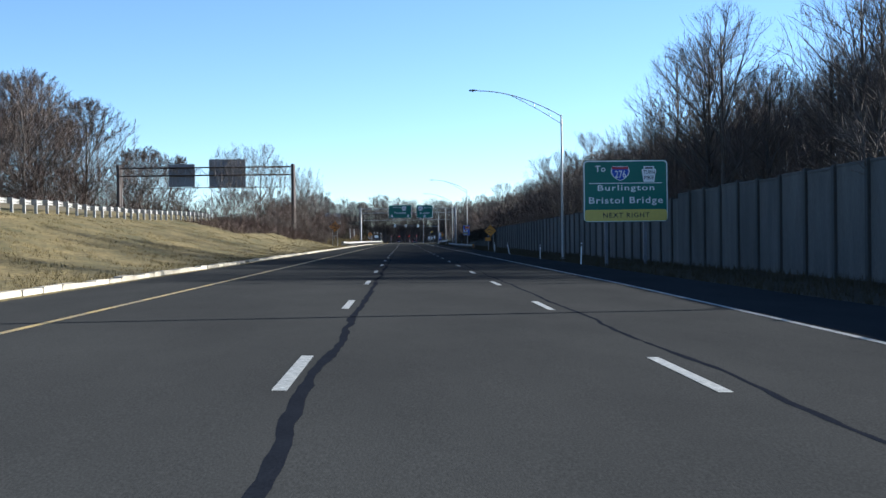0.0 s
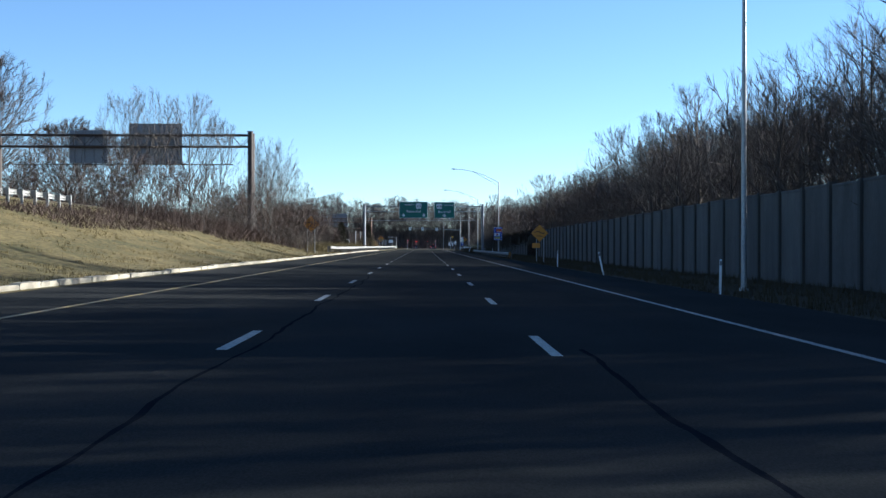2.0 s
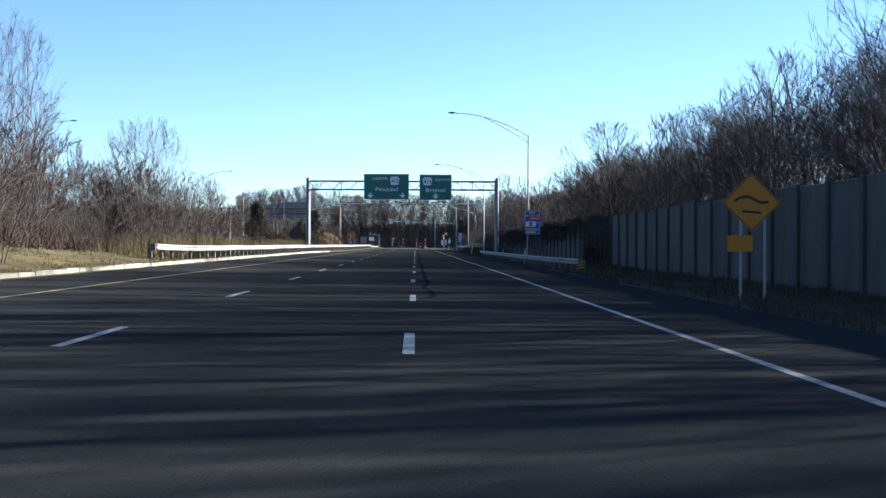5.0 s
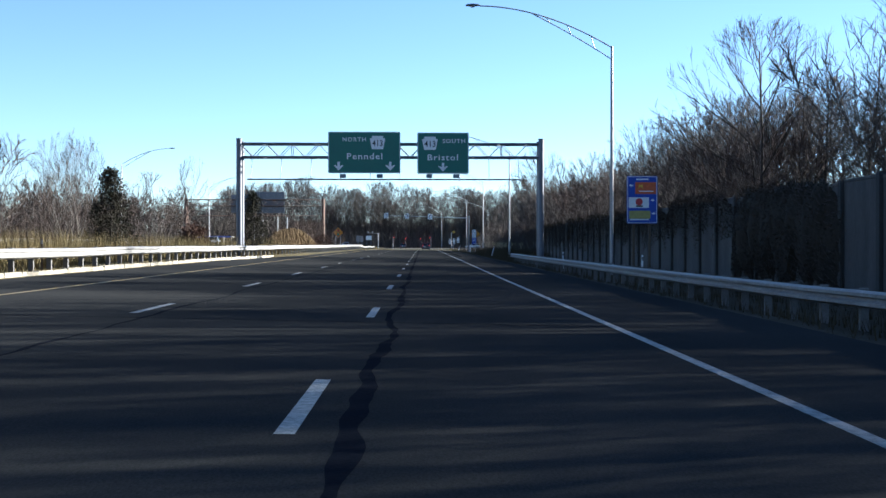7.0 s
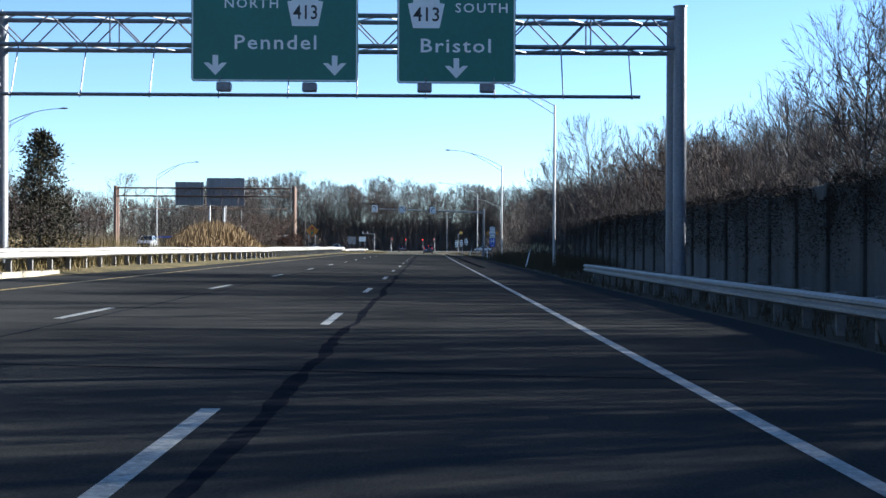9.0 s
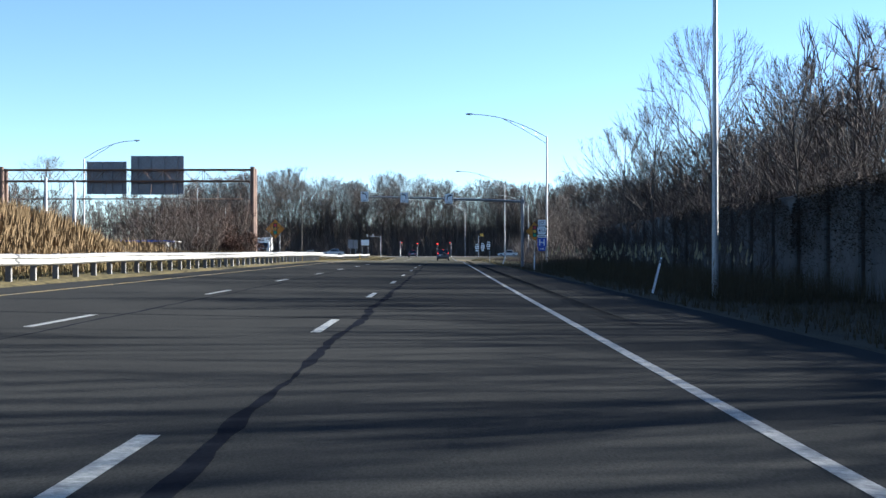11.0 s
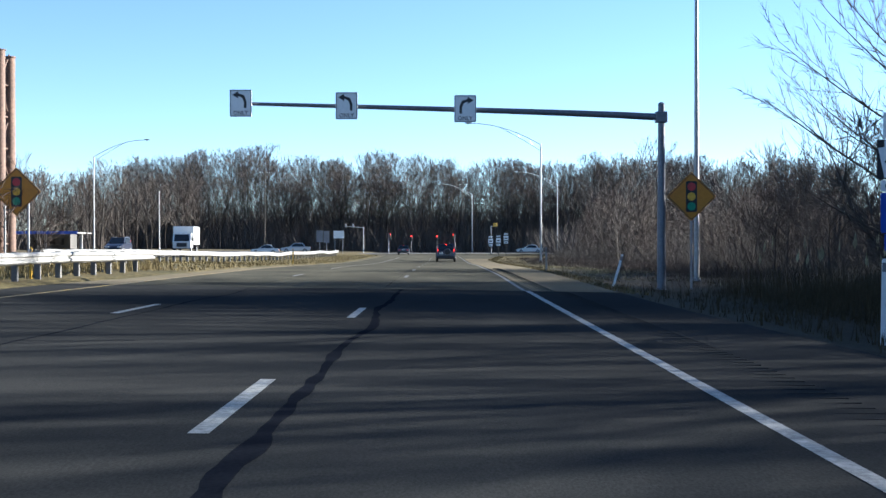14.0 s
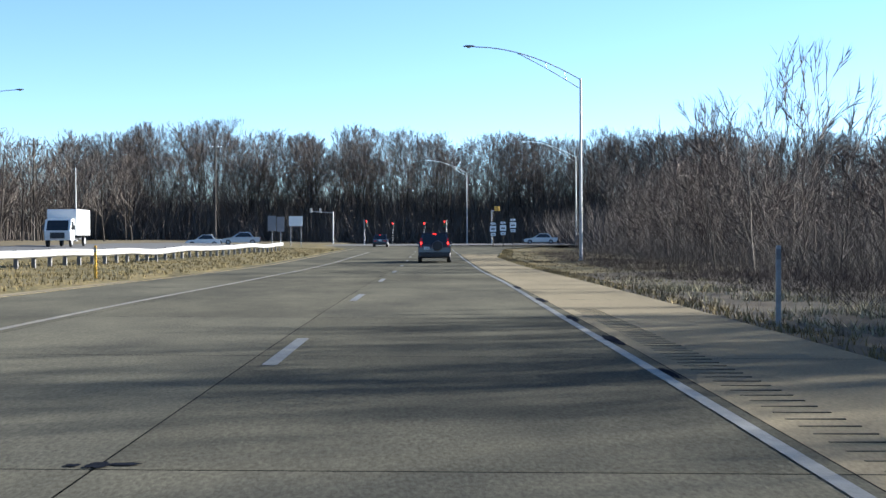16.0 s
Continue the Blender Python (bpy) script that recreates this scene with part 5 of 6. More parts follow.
def cedar(x, y, h, w, seed):
    """A ragged, dark evergreen: sprays at the ends of short limbs round a leaning stem."""
    rng = random.Random(seed)
    t = thing("evergreen_tree", (x, y, ground_z(x, y)), "dark green-brown ragged cedar behind the guardrail", "tree", "cedars")
    part("trunk", M().tube((0, 0, -0.2), (0, 0, h * 0.92), 0.09, 0.015, 7), bark_grey, t)
    centres, segs = [], []
    for i in range(90):
        u = (i + rng.random()) / 90
        a = i * 2.4 + rng.uniform(-0.6, 0.6)
        wide = w * (0.55 + 0.45 * min(1, u / 0.22)) * (1 - u) ** 0.55 * rng.uniform(0.45, 1.2)
        c = (wide * math.cos(a), wide * math.sin(a), 0.15 + u * h * 0.97 + 0.2 * wide)
        centres.append((*c, 0.2 + 0.22 * (1 - u)))
        segs.append((0, 0, max(0.1, c[2] - 0.35 * wide), *c, 0.02, 0.006))
    crown = part("crown", leaf_cloud("crown", rng, 9000, clumps(centres, 0.62), 0.085, cedar_green), None, t)
    part("limb", seg_mesh("limb", segs, 3, bark_grey), None, crown)


def leafy_bush(x, y, h, w, seed):
    """A round bush that has kept its dead brown leaves."""
    rng = random.Random(seed)
    t = thing("bush", (x, y, ground_z(x, y)), "dark red-brown round bush with withered leaves", "shrub", "withered bushes")
    centres, segs = [], []
    for i in range(46):
        a, e = i * 2.4, math.asin((i + 0.5) / 46)
        q = rng.uniform(0.6, 1.0)
        c = (w * q * math.cos(a) * math.cos(e), w * q * math.sin(a) * math.cos(e), h * 0.18 + h * 0.78 * q * math.sin(e))
        centres.append((*c, rng.uniform(0.3, 0.5)))
        segs.append((0.1 * math.cos(a), 0.1 * math.sin(a), -0.1, *c, 0.03, 0.008))
    part("stems", seg_mesh("stems", segs, 3, bark_grey), None, t)
    part("leaves", leaf_cloud("leaves", rng, 2600, clumps(centres, 0.6), 0.12, withered_leaf), None, t)


cedar(-11.8, 292, 4.6, 1.2, 1)
cedar(-14.6, 260.5, 4.4, 1.05, 2)
cedar(-21, 233, 3.0, 0.9, 4)
leafy_bush(-17.62, 300, 2.6, 1.2, 5)
for x, y, h, w, seed in ((-16.0, 413.8, 2.7, 1.25, 3), (-18.2, 415.5, 3.2, 1.5, 6), (-17.2, 411.5, 2.1, 1.1, 8), (-20.4, 414.0, 2.4, 1.2, 9)):
    leafy_bush(x, y, h, w, seed)


# ---- vines on the wall ----
def vine(y0, y1, depth, top, seed, count, hang=1.0):
    rng = random.Random(seed)
    yc = (y0 + y1) / 2
    t = thing("vine_mass", (15.0, yc, ground_z(15, yc)), "dark leafless vines and dead leaves that smother the noise wall", "vine", "vines on the wall")
    z0 = t.location.z

    def place(r):
        yy = r.uniform(y0, y1)
        edge = min(1, min(yy - y0, y1 - yy) / 2.5 + 0.25)
        hh = (top - z0 + 0.12) * (0.72 + 0.28 * edge) + 0.35 * noise.noise(Vector((yy * 0.5, seed, 0))) + 0.3 * noise.noise(Vector((yy * 2.3, seed, 3)))
        low = clamp01(hang + 0.7 * noise.noise(Vector((yy * 0.7, seed, 5))))
        zz = hh * (1 - low * r.random() ** (1.0 if hang > 0.8 else 1.6))
        return (0.12 - depth * edge * r.random() ** 0.6 * (1.15 - 0.5 * zz / hh), yy - yc, zz), (-0.6, 0, 0.2)

    rows = []
    n = max(6, int((y1 - y0) / 0.3))
    for i in range(n + 1):
        yy = y0 + (y1 - y0) * i / n
        edge = min(1, min(yy - y0, y1 - yy) / 2.5 + 0.12)
        hh = (top - z0 + 0.05) * (0.72 + 0.28 * edge) + 0.35 * noise.noise(Vector((yy * 0.5, seed, 0))) + 0.25 * noise.noise(Vector((yy * 2.3, seed, 3)))
        low = hh * (1 - clamp01(hang + 0.7 * noise.noise(Vector((yy * 0.7, seed, 5)))))
        rows.append([(0.13 - (depth * edge * 0.8 + 0.1) * (math.sin(3.14 * k / 8) ** 0.5 if 0 < k < 8 else 0.0) * (0.75 + 0.5 * noise.noise(Vector((yy * 1.1, k * 0.6, seed)))), yy - yc + 0.1 * noise.noise(Vector((yy * 3, k, 7))), low + (hh - low) * k / 8) for k in range(9)])
    # dark sheet for the matted stems and the shade deep between them
    if hang > 0.9:
        part("vine_mat", M().strip(rows), vine_dark, t, soft=True)
    part("leaves", leaf_cloud("leaves", rng, int(count * 1.1), place, 0.055, vine_dark), None, t)["kind"] = "stuff"
    segs = []
    for i in range(int(count / 7)):
        p, _ = place(rng)
        q, _ = place(rng)
        d = unit((q[0] - p[0], q[1] - p[1], abs(q[2] - p[2]) + 0.3))
        segs.append((*p, p[0] + d[0] * 0.7, p[1] + d[1] * 0.9, p[2] + d[2] * 0.8, 0.009, 0.003))
    part("stem_tangle", seg_mesh("stem_tangle", segs, 3, twig_brown), None, t)


vine(240, 255, 0.6, 3.4, 9, 9000, 0.98)
vine(255, 271, 0.35, 3.4, 1, 6500, 0.45)
vine(271, 292, 0.45, 3.3, 2, 10000, 0.55)
vine(292, 320, 0.6, 3.3, 3, 13000, 0.6)
vine(320, 347, 0.65, 3.15, 4, 12000, 0.6)
vine(347, 372, 0.45, 3.1, 8, 6000, 0.4)
vine(392, 406, 1.3, 2.6, 5, 7140)


# ---- grass, weeds and reeds ----
def blades(name, label, category, rng, count, spot, height, width, material, lean=0.35, per=3):
    v, f = [], []
    for i in range(count):
        x, y = spot(rng)
        z = ground_z(x, y) - 0.02
        for j in range(per):
            h = height * rng.uniform(0.45, 1.25)
            a = rng.uniform(0, 6.283)
            dx, dy = math.cos(a), math.sin(a)
            ox, oy = rng.gauss(0, 0.05), rng.gauss(0, 0.05)
            l = lean * h * rng.uniform(0.2, 1.2)
            k = len(v)
            w = width * rng.uniform(0.6, 1.3)
            v += [(x + ox - dy * w, y + oy + dx * w, z), (x + ox + dy * w, y + oy - dx * w, z), (x + ox + dx * l, y + oy + dy * l, z + h)]
            f.append((k, k + 1, k + 2))
    me = bpy.data.meshes.new(name)
    me.from_pydata(v, [], f)
    me.materials.append(material)
    return tagged(new(name, me), label, category, kind="stuff")


def patchy(r, spot):
    """A spot that keeps to ragged patches."""
    for i in range(6):
        x, y = spot(r)
        if noise.noise(Vector((x * 0.55, y * 0.4, 2))) + 0.5 * noise.noise(Vector((x * 1.7, y * 1.3, 6))) > 0.08:
            break
    return x, y


def bank_spot(r):
    y = 15 + 215 * r.random() ** 1.1
    d = 14.5 * r.random() ** 1.3
    return left_edge(y) - 0.15 - d, y


rng = random.Random(31)
blades("bank_grass", "dry straw-coloured grass on the left bank", "grass", rng, 24000, lambda r: patchy(r, bank_spot), 0.14, 0.009, straw_blade, 0.6, 3)
blades("kerb_grass", "uneven brown grass along the kerb", "grass", rng, 5000, lambda r: ((lambda y: (left_edge(y) - 0.3 - abs(r.gauss(0, 0.7)), y))(r.uniform(10, 290))), 0.13, 0.009, straw_blade, 0.7, 3)
blades("median_grass", "tall tan grass behind the median guardrail", "grass", rng, 12000, lambda r: ((lambda y: (left_edge(y) - 1.6 - 9 * r.random() ** 1.2, y))(r.uniform(205, 420))), 0.7, 0.011, straw_blade, 0.4, 3)
blades("median_weeds", "tall straw-coloured weeds behind the median guardrail", "weeds", rng, 6000, lambda r: ((lambda y: (left_edge(y) - 2.2 - 8 * r.random() ** 1.2, y))(r.uniform(222, 312))), 1.25, 0.012, straw_blade, 0.3, 3)
blades("median_turf", "short straw-coloured turf of the median", "grass", rng, 9000, lambda r: ((lambda y: (left_edge(y) - 0.1 - 11 * r.random(), y))(r.uniform(415, 540))), 0.14, 0.016, straw_blade, 0.6, 3)
blades("verge_weeds", "brown weeds on the verge below the noise wall", "weeds", rng, 15000, lambda r: ((lambda y: (right_edge(y) + 0.4 + 7.6 * r.random() ** 0.8, y))(r.uniform(25, 405))), 0.3, 0.014, weed_blade, 0.5, 3)
blades("tall_weeds", "tall dark weeds before the end of the noise wall", "weeds", rng, 6500, lambda r: (r.uniform(9.6, 15), r.uniform(335, 408)), 1.0, 0.008, weed_blade, 0.4, 3)
seed_v, seed_f = [], []
for i in range(170):
    x, y, h, a = rng.uniform(9.6, 12.8), rng.uniform(338, 402), rng.uniform(1.2, 1.9), rng.uniform(0, 3.14)
    z, lx, c, s = ground_z(x, y), rng.gauss(0, 0.12), math.cos(a), math.sin(a)
    k = len(seed_v)
    seed_v += [(x - 0.004, y, z), (x + 0.004, y, z), (x + lx, y, z + h), (x + lx * 0.85 - 0.05 * c, y - 0.05 * s, z + h * 0.9), (x + lx * 0.85 + 0.05 * c, y + 0.05 * s, z + h * 0.9), (x + lx * 1.1, y, z + h * 1.06), (x + lx * 0.75, y, z + h * 0.82)]
    seed_f += [(k, k + 1, k + 2), (k + 3, k + 4, k + 5), (k + 3, k + 6, k + 4)]
seed_me = bpy.data.meshes.new("seed_heads")
seed_me.from_pydata(seed_v, [], seed_f)
seed_me.materials.append(pale_straw)
seed_me.materials.append(weed_blade)
for p in seed_me.polygons:
    p.material_index = 1 if p.index % 3 == 0 else 0
tagged(new("seed_heads", seed_me), "pale seed heads of tall weeds before the wall", "weeds", kind="stuff")
blades("roadside_weeds", "mixed brown and straw weeds beside the concrete shoulder", "weeds", rng, 6500, lambda r: patchy(r, lambda q: ((lambda y: (right_edge(y) + 0.25 + 9 * q.random(), y))(q.uniform(404, 535)))), 0.15, 0.008, weed_blade, 0.5, 3)
blades("straw_clumps", "pale flattened straw clumps beside the shoulder", "weeds", rng, 1000, lambda r: patchy(r, lambda q: ((lambda y: (right_edge(y) + 1.2 + abs(q.gauss(1.8, 1.6)), y))(q.gauss(438, 9)))), 0.2, 0.013, pale_straw, 1.2, 3)
blades("shoulder_straw", "thin straw grass at the edge of the concrete shoulder", "grass", rng, 2500, lambda r: ((lambda y: (right_edge(y) + 0.1 + 0.9 * r.random(), y))(r.uniform(402, 540))), 0.13, 0.014, straw_blade, 0.7, 3)


def reed_bed(name, cx, cy, rx, ry, h, count, seed):
    def spot(r):
        a, q = r.uniform(0, 6.283), r.random() ** 0.5
        return cx + rx * q * math.cos(a), cy + ry * q * math.sin(a)
    r = random.Random(seed)
    v, f = [], []
    for i in range(count):
        x, y = spot(r)
        q = ((x - cx) / rx) ** 2 + ((y - cy) / ry) ** 2
        hh = h * (1.02 - 0.7 * q) * r.uniform(0.86, 1.0)
        z = ground_z(x, y)
        a = r.uniform(0, 6.283)
        lx, ly = 0.3 * hh * math.cos(a) * r.random(), 0.22 * hh * math.sin(a) * r.random()
        for w, z1, t in ((0.012, hh, 0.0), (0.034, hh * 0.99, 0.74)):
            k = len(v)
            b = a + 1.57
            v += [(x + lx * t - w * math.cos(b), y + ly * t - w * math.sin(b), z + hh * t), (x + lx * t + w * math.cos(b), y + ly * t + w * math.sin(b), z + hh * t), (x + lx, y + ly, z + z1)]
            f.append((k, k + 1, k + 2))
    me = bpy.data.meshes.new(name)
    me.from_pydata(v, [], f)
    me.materials.append(reed_tan)
    tagged(new(name, me), "dense tan reed bed behind the guardrail", "reeds", kind="stuff")


reed_bed("reed_bed", -14.2, 343, 2.6, 15, 2.7, 9000, 3)
reed_bed("reed_patch", -16.5, 372, 2.2, 14, 1.5, 1500, 4)


# ---- the far wood ----
def far_wood(name, label, seed, rows, twig_m, first=0.2, fine=0.036, thick=0.008, twigs=6):
    """Many simple bare trees, too far off to tell apart."""
    rng = random.Random(seed)
    kinds = []
    for i in range(6):
        w, fn, tp = grow(random.Random(seed + i), h=22.0, spread=0.34, limbs=12, branches=8, twigs=twigs, first=first, bends=2, twig_r=fine, thick=thick, steep=40, twig_len=0.85, sub=0.0)
        w, fn, tp = np.array(w), np.array(fn), np.array(tp)
        ends = fn[0::2].copy()
        ends[:, 3:6] = fn[1::2][:, 3:6] + 0.4 * (fn[1::2][:, 3:6] - fn[1::2][:, :3])
        ends[:, 6], ends[:, 7] = max(fine * 1.5, 0.02), 0.0
        kinds.append((w, np.concatenate([ends, tp])))
    acc = [[], []]
    for x0, x1, y0, y1, count, hmin, hmax in rows:
        for i in range(count):
            x, y = rng.uniform(x0, x1), rng.uniform(y0, y1)
            s = rng.uniform(hmin, hmax) * (1 + 0.16 * noise.noise(Vector((x * 0.045, seed, 0))) + (0.12 * math.exp(-((x + 42) / 18) ** 2) if y > 640 else 0)) / 22.0
            a = rng.uniform(0, 6.283)
            c, sn = math.cos(a), math.sin(a)
            R = np.array([[c, -sn, 0], [sn, c, 0], [0, 0, 1]]) * np.array([[s ** 0.6], [s ** 0.6], [s]])
            o = np.array([x, y, ground_z(x, y)])
            for k, arr in enumerate(rng.choice(kinds)):
                b = arr.copy()
                b[:, :3] = arr[:, :3] @ R.T + o
                b[:, 3:6] = arr[:, 3:6] @ R.T + o
                acc[k].append(b)
    base = tagged(new(name, seg_mesh(name, np.concatenate(acc[0]), 3, bark_grey)), label, "wood", kind="stuff")
    part("canopy", seg_mesh("canopy", np.concatenate(acc[1]), 1, twig_m), None, base)["kind"] = "stuff"


far_wood("far_wood", "dense leafless wood behind the junction", 500, [(-72, 95, 642, 656, 125, 13, 18), (-74, 100, 655, 680, 165, 17.5, 21.5), (-76, 105, 680, 715, 60, 18, 21), (-170, -76, 660, 730, 60, 10, 14)], twig_far, 0.2, 0.019, twigs=9)
far_wood("side_wood", "leafless wood beyond the opposite road", 520, [(-150, -64, 450, 640, 95, 8.5, 12.5), (-112, -46, 578, 640, 64, 12, 16), (26, 70, 560, 645, 36, 10, 14)], twig_grey, 0.12, 0.022)
# inner rows, partly unseen, added and thinned by stretch to shade the road
far_wood("inner_wood", "leafless inner rows behind the noise wall, partly out of view, added to shade the road", 540, [(26, 52, 76, 95, 24, 15, 19), (27, 36, 95, 160, 12, 10, 14), (25, 36, 160, 225, 34, 11, 14), (36, 58, 88, 225, 112, 13.5, 17.5), (30, 58, 108, 150, 30, 13, 17), (30, 58, 84, 108, 14, 14, 18), (34, 58, 98, 128, 22, 14, 18), (36, 56, 392, 412, 22, 15, 18.5), (22, 34, 225, 322, 60, 9.5, 13), (34, 54, 225, 260, 52, 14, 18), (34, 54, 260, 300, 22, 13, 16.5), (24, 46, 322, 365, 12, 8, 11), (22, 46, 365, 394, 17, 9, 12.5), (20, 34, 400, 420, 30, 9.5, 12), (34, 54, 404, 426, 31, 14, 17.5), (23, 36, 420, 444, 16, 7.5, 10), (36, 56, 426, 450, 21, 13, 17), (42, 60, 76, 112, 28, 19, 23), (44, 60, 110, 200, 20, 16, 20), (30, 52, 480, 545, 26, 5.5, 7.5)], twig_grey, 0.12, 0.0125, 0.0065)
far_wood("left_wood", "bare brown wood behind the opposite road", 560, [(-80, -44, 185, 330, 105, 6.5, 10), (-62, -43, 330, 440, 55, 5.5, 8.5)], twig_red, 0.06, 0.018, 0.006)


def thicket(name, label, seed, rows, material, fine=1.0, spread=0.45):
    """Low tangled brush at the foot of a wood."""
    rng = random.Random(seed)
    segs = []
    for x0, x1, y0, y1, count, h in rows:
        for i in range(count):
            x, y = rng.uniform(x0, x1), rng.uniform(y0, y1)
            z = ground_z(x, y)
            d = unit((rng.gauss(0, spread), rng.gauss(0, spread), 1))
            l = h * rng.uniform(0.4, 1.1)
            segs.append((x, y, z, x + d[0] * l, y + d[1] * l, z + d[2] * l, (0.03 + 0.008 * h) * fine, 0.0))
    tagged(new(name, seg_mesh(name, segs, 1, material)), label, "brush", kind="stuff")


thicket("far_brush", "brown brush at the foot of the far wood", 9, [(-160, 130, 632, 700, 34000, 7.0), (-80, 110, 640, 700, 26000, 12.0), (-120, -60, 430, 630, 9000, 5), (20, 60, 548, 640, 9000, 6.0)], twig_grey, 0.6)
thicket("verge_brush", "low brown tangled brush beside the concrete shoulder", 14, [(9.5, 17, 404, 500, 9000, 0.55), (10.5, 15, 440, 530, 5000, 0.9), (13.0, 18, 420, 470, 6000, 1.0)], twig_brown, 0.12, 0.8)
thicket("wood_brush", "tangled brush under the wood behind the noise wall", 10, [(17, 40, 52, 165, 7000, 2.6), (17, 40, 165, 404, 18000, 4.0), (26, 48, 165, 404, 8000, 7.0), (24, 50, 228, 290, 3000, 9), (22, 50, 402, 440, 2200, 9), (18, 40, 404, 545, 26000, 2.8), (16, 22, 455, 545, 9000, 1.8)], twig_grey, 0.14, 0.55)
thicket("bank_brush", "tangled reddish brush along the opposite road", 12, [(-34, -19, 172, 330, 7000, 1.7), (-25, -15.5, 150, 216, 11000, 1.6), (-23, -18, 118, 160, 5000, 0.8), (-70, -40, 130, 420, 16000, 3.6)], twig_red, 0.3, 0.75)

# ---- vehicles ----
def paint(name, colour, metal=0.3):
    m = surface(name, colour, rough=0.28, metal=metal, scale=2, fine=40, amount=0.1, bump=0, grain=0.01)
    m.node_tree.nodes["Principled BSDF"].inputs["Coat Weight"].default_value = 0.6
    return m


def wheel(parent, x, y, r, side):
    w = part("wheel", M().tube((x - 0.1, y, r), (x + 0.1, y, r), r, r, 18), tyre_rubber, parent, soft=True)
    part("rim", M().tube((x + side * 0.101, y, r), (x + side * 0.108, y, r), r * 0.62, r * 0.55, 14), galvanised, w)


def car(x, y, z, turn, body, label, length=4.5, width=1.78, high=1.66, suv=True, lit=False):
    """A car that looks along +y; turned about its base."""
    c = thing("car", (x, y, z), label, "car", "cars")
    c.rotation_euler = (0, 0, radians(turn))
    L, W, H = length / 2, width / 2, high
    belt = H * 0.58
    bm = bmesh.new()
    side_poly = [(-L, 0.42), (-L + 0.02, belt - 0.05), (-L + 0.12, belt + 0.03), (L * 0.42, belt + 0.02), (L * 0.9, belt - 0.14), (L, belt - 0.36), (L - 0.02, 0.4), (L - 0.15, 0.24), (-L + 0.15, 0.26)]
    q = M().side(side_poly, -W, W)
    vs = [bm.verts.new(p) for p in q.v]
    for g in q.f:
        bm.faces.new([vs[i] for i in g])
    bmesh.ops.recalc_face_normals(bm, faces=bm.faces[:])
    bmesh.ops.bevel(bm, geom=bm.edges[:], offset=0.06, segments=2, affect="EDGES")
    part("body", M().take(bm), body, c, soft=True)
    rear = -L + (0.1 if suv else 0.75)
    front = L * 0.45
    top = [(rear + (0.28 if suv else 0.55), H), (front - 0.95, H)]
    cab = M()
    bot = [(-W + 0.05, rear, belt), (W - 0.05, rear, belt), (W - 0.05, front, belt), (-W + 0.05, front, belt)]
    tp = [(-W + 0.2, top[0][0], H - 0.04), (W - 0.2, top[0][0], H - 0.04), (W - 0.2, top[1][0], H - 0.02), (-W + 0.2, top[1][0], H - 0.02)]
    cab.add(bot + tp, [(0, 1, 5, 4), (1, 2, 6, 5), (2, 3, 7, 6), (3, 0, 4, 7), (4, 5, 6, 7)])
    part("window_frame", cab, body, c)
    part("roof", M().box(-W + 0.19, W - 0.19, top[0][0] - 0.05, top[1][0] + 0.02, H - 0.045, H, 0.02), body, c)

    def pane(i, j, k, l, name, inset=0.1, proud=0.012):
        p = [Vector((bot + tp)[n]) for n in (i, j, k, l)]
        mid = sum(p, Vector()) / 4
        nrm = (p[1] - p[0]).cross(p[3] - p[0]).normalized()
        if nrm.dot(mid - Vector((0, (rear + front) / 2, belt + 0.2))) < 0:
            nrm = -nrm
        v = [mid + (a - mid) * (1 - inset) + nrm * proud for a in p]
        part(name, M().add(v + [a - nrm * 0.008 for a in v], [(0, 1, 2, 3), (7, 6, 5, 4)]), dark_glass, c)

    pane(0, 1, 5, 4, "rear_window", 0.14)
    pane(2, 3, 7, 6, "windscreen", 0.1)
    pane(1, 2, 6, 5, "side_window", 0.14)
    pane(3, 0, 4, 7, "side_window", 0.14)
    r = 0.34 if suv else 0.31
    for sx in (-1, 1):
        wheel(c, sx * (W - 0.09), -L * 0.6, r, sx)
        wheel(c, sx * (W - 0.09), L * 0.62, r, sx)
        part("mirror", M().box(sx * (W + 0.02) - 0.09, sx * (W + 0.02) + 0.09, front - 0.45, front - 0.3, belt + 0.02, belt + 0.17, 0.02), body, c)
        if suv:
            lamp = part("tail_light", M().side([(-L + 0.02, belt - 0.1), (-L + 0.14, belt - 0.1), (-L + 0.34, H - 0.3), (-L + 0.2, H - 0.3)], sx * (W - 0.16) - 0.05, sx * (W - 0.16) + 0.05), sign_red, c)
            part("tail_bulb", M().box(sx * (W - 0.16) - 0.045, sx * (W - 0.16) + 0.045, -L + 0.03, -L + 0.16, belt + 0.05, belt + 0.17, 0.01), red_lamp if lit else sign_red, lamp)
        else:
            part("tail_light", M().box(sx * (W - 0.3) - 0.18, sx * (W - 0.3) + 0.18, -L - 0.012, -L + 0.1, belt - 0.22, belt - 0.08, 0.02), sign_red, c)
        part("headlight", M().box(sx * (W - 0.28) - 0.2, sx * (W - 0.28) + 0.2, L - 0.14, L - 0.0, belt - 0.42, belt - 0.26, 0.03), lamp_lens, c)
    part("rear_bumper", M().box(-W + 0.02, W - 0.02, -L - 0.06, -L + 0.2, 0.3, 0.58, 0.05), black_trim, c)
    part("front_bumper", M().box(-W + 0.02, W - 0.02, L - 0.2, L + 0.04, 0.26, 0.52, 0.05), black_trim, c)
    px0 = -0.42 if suv else 0.0
    plate = part("number_plate", M().box(px0 - 0.15, px0 + 0.15, -L - 0.03, -L - 0.012, 0.74, 0.88, 0.004), sign_white, c)
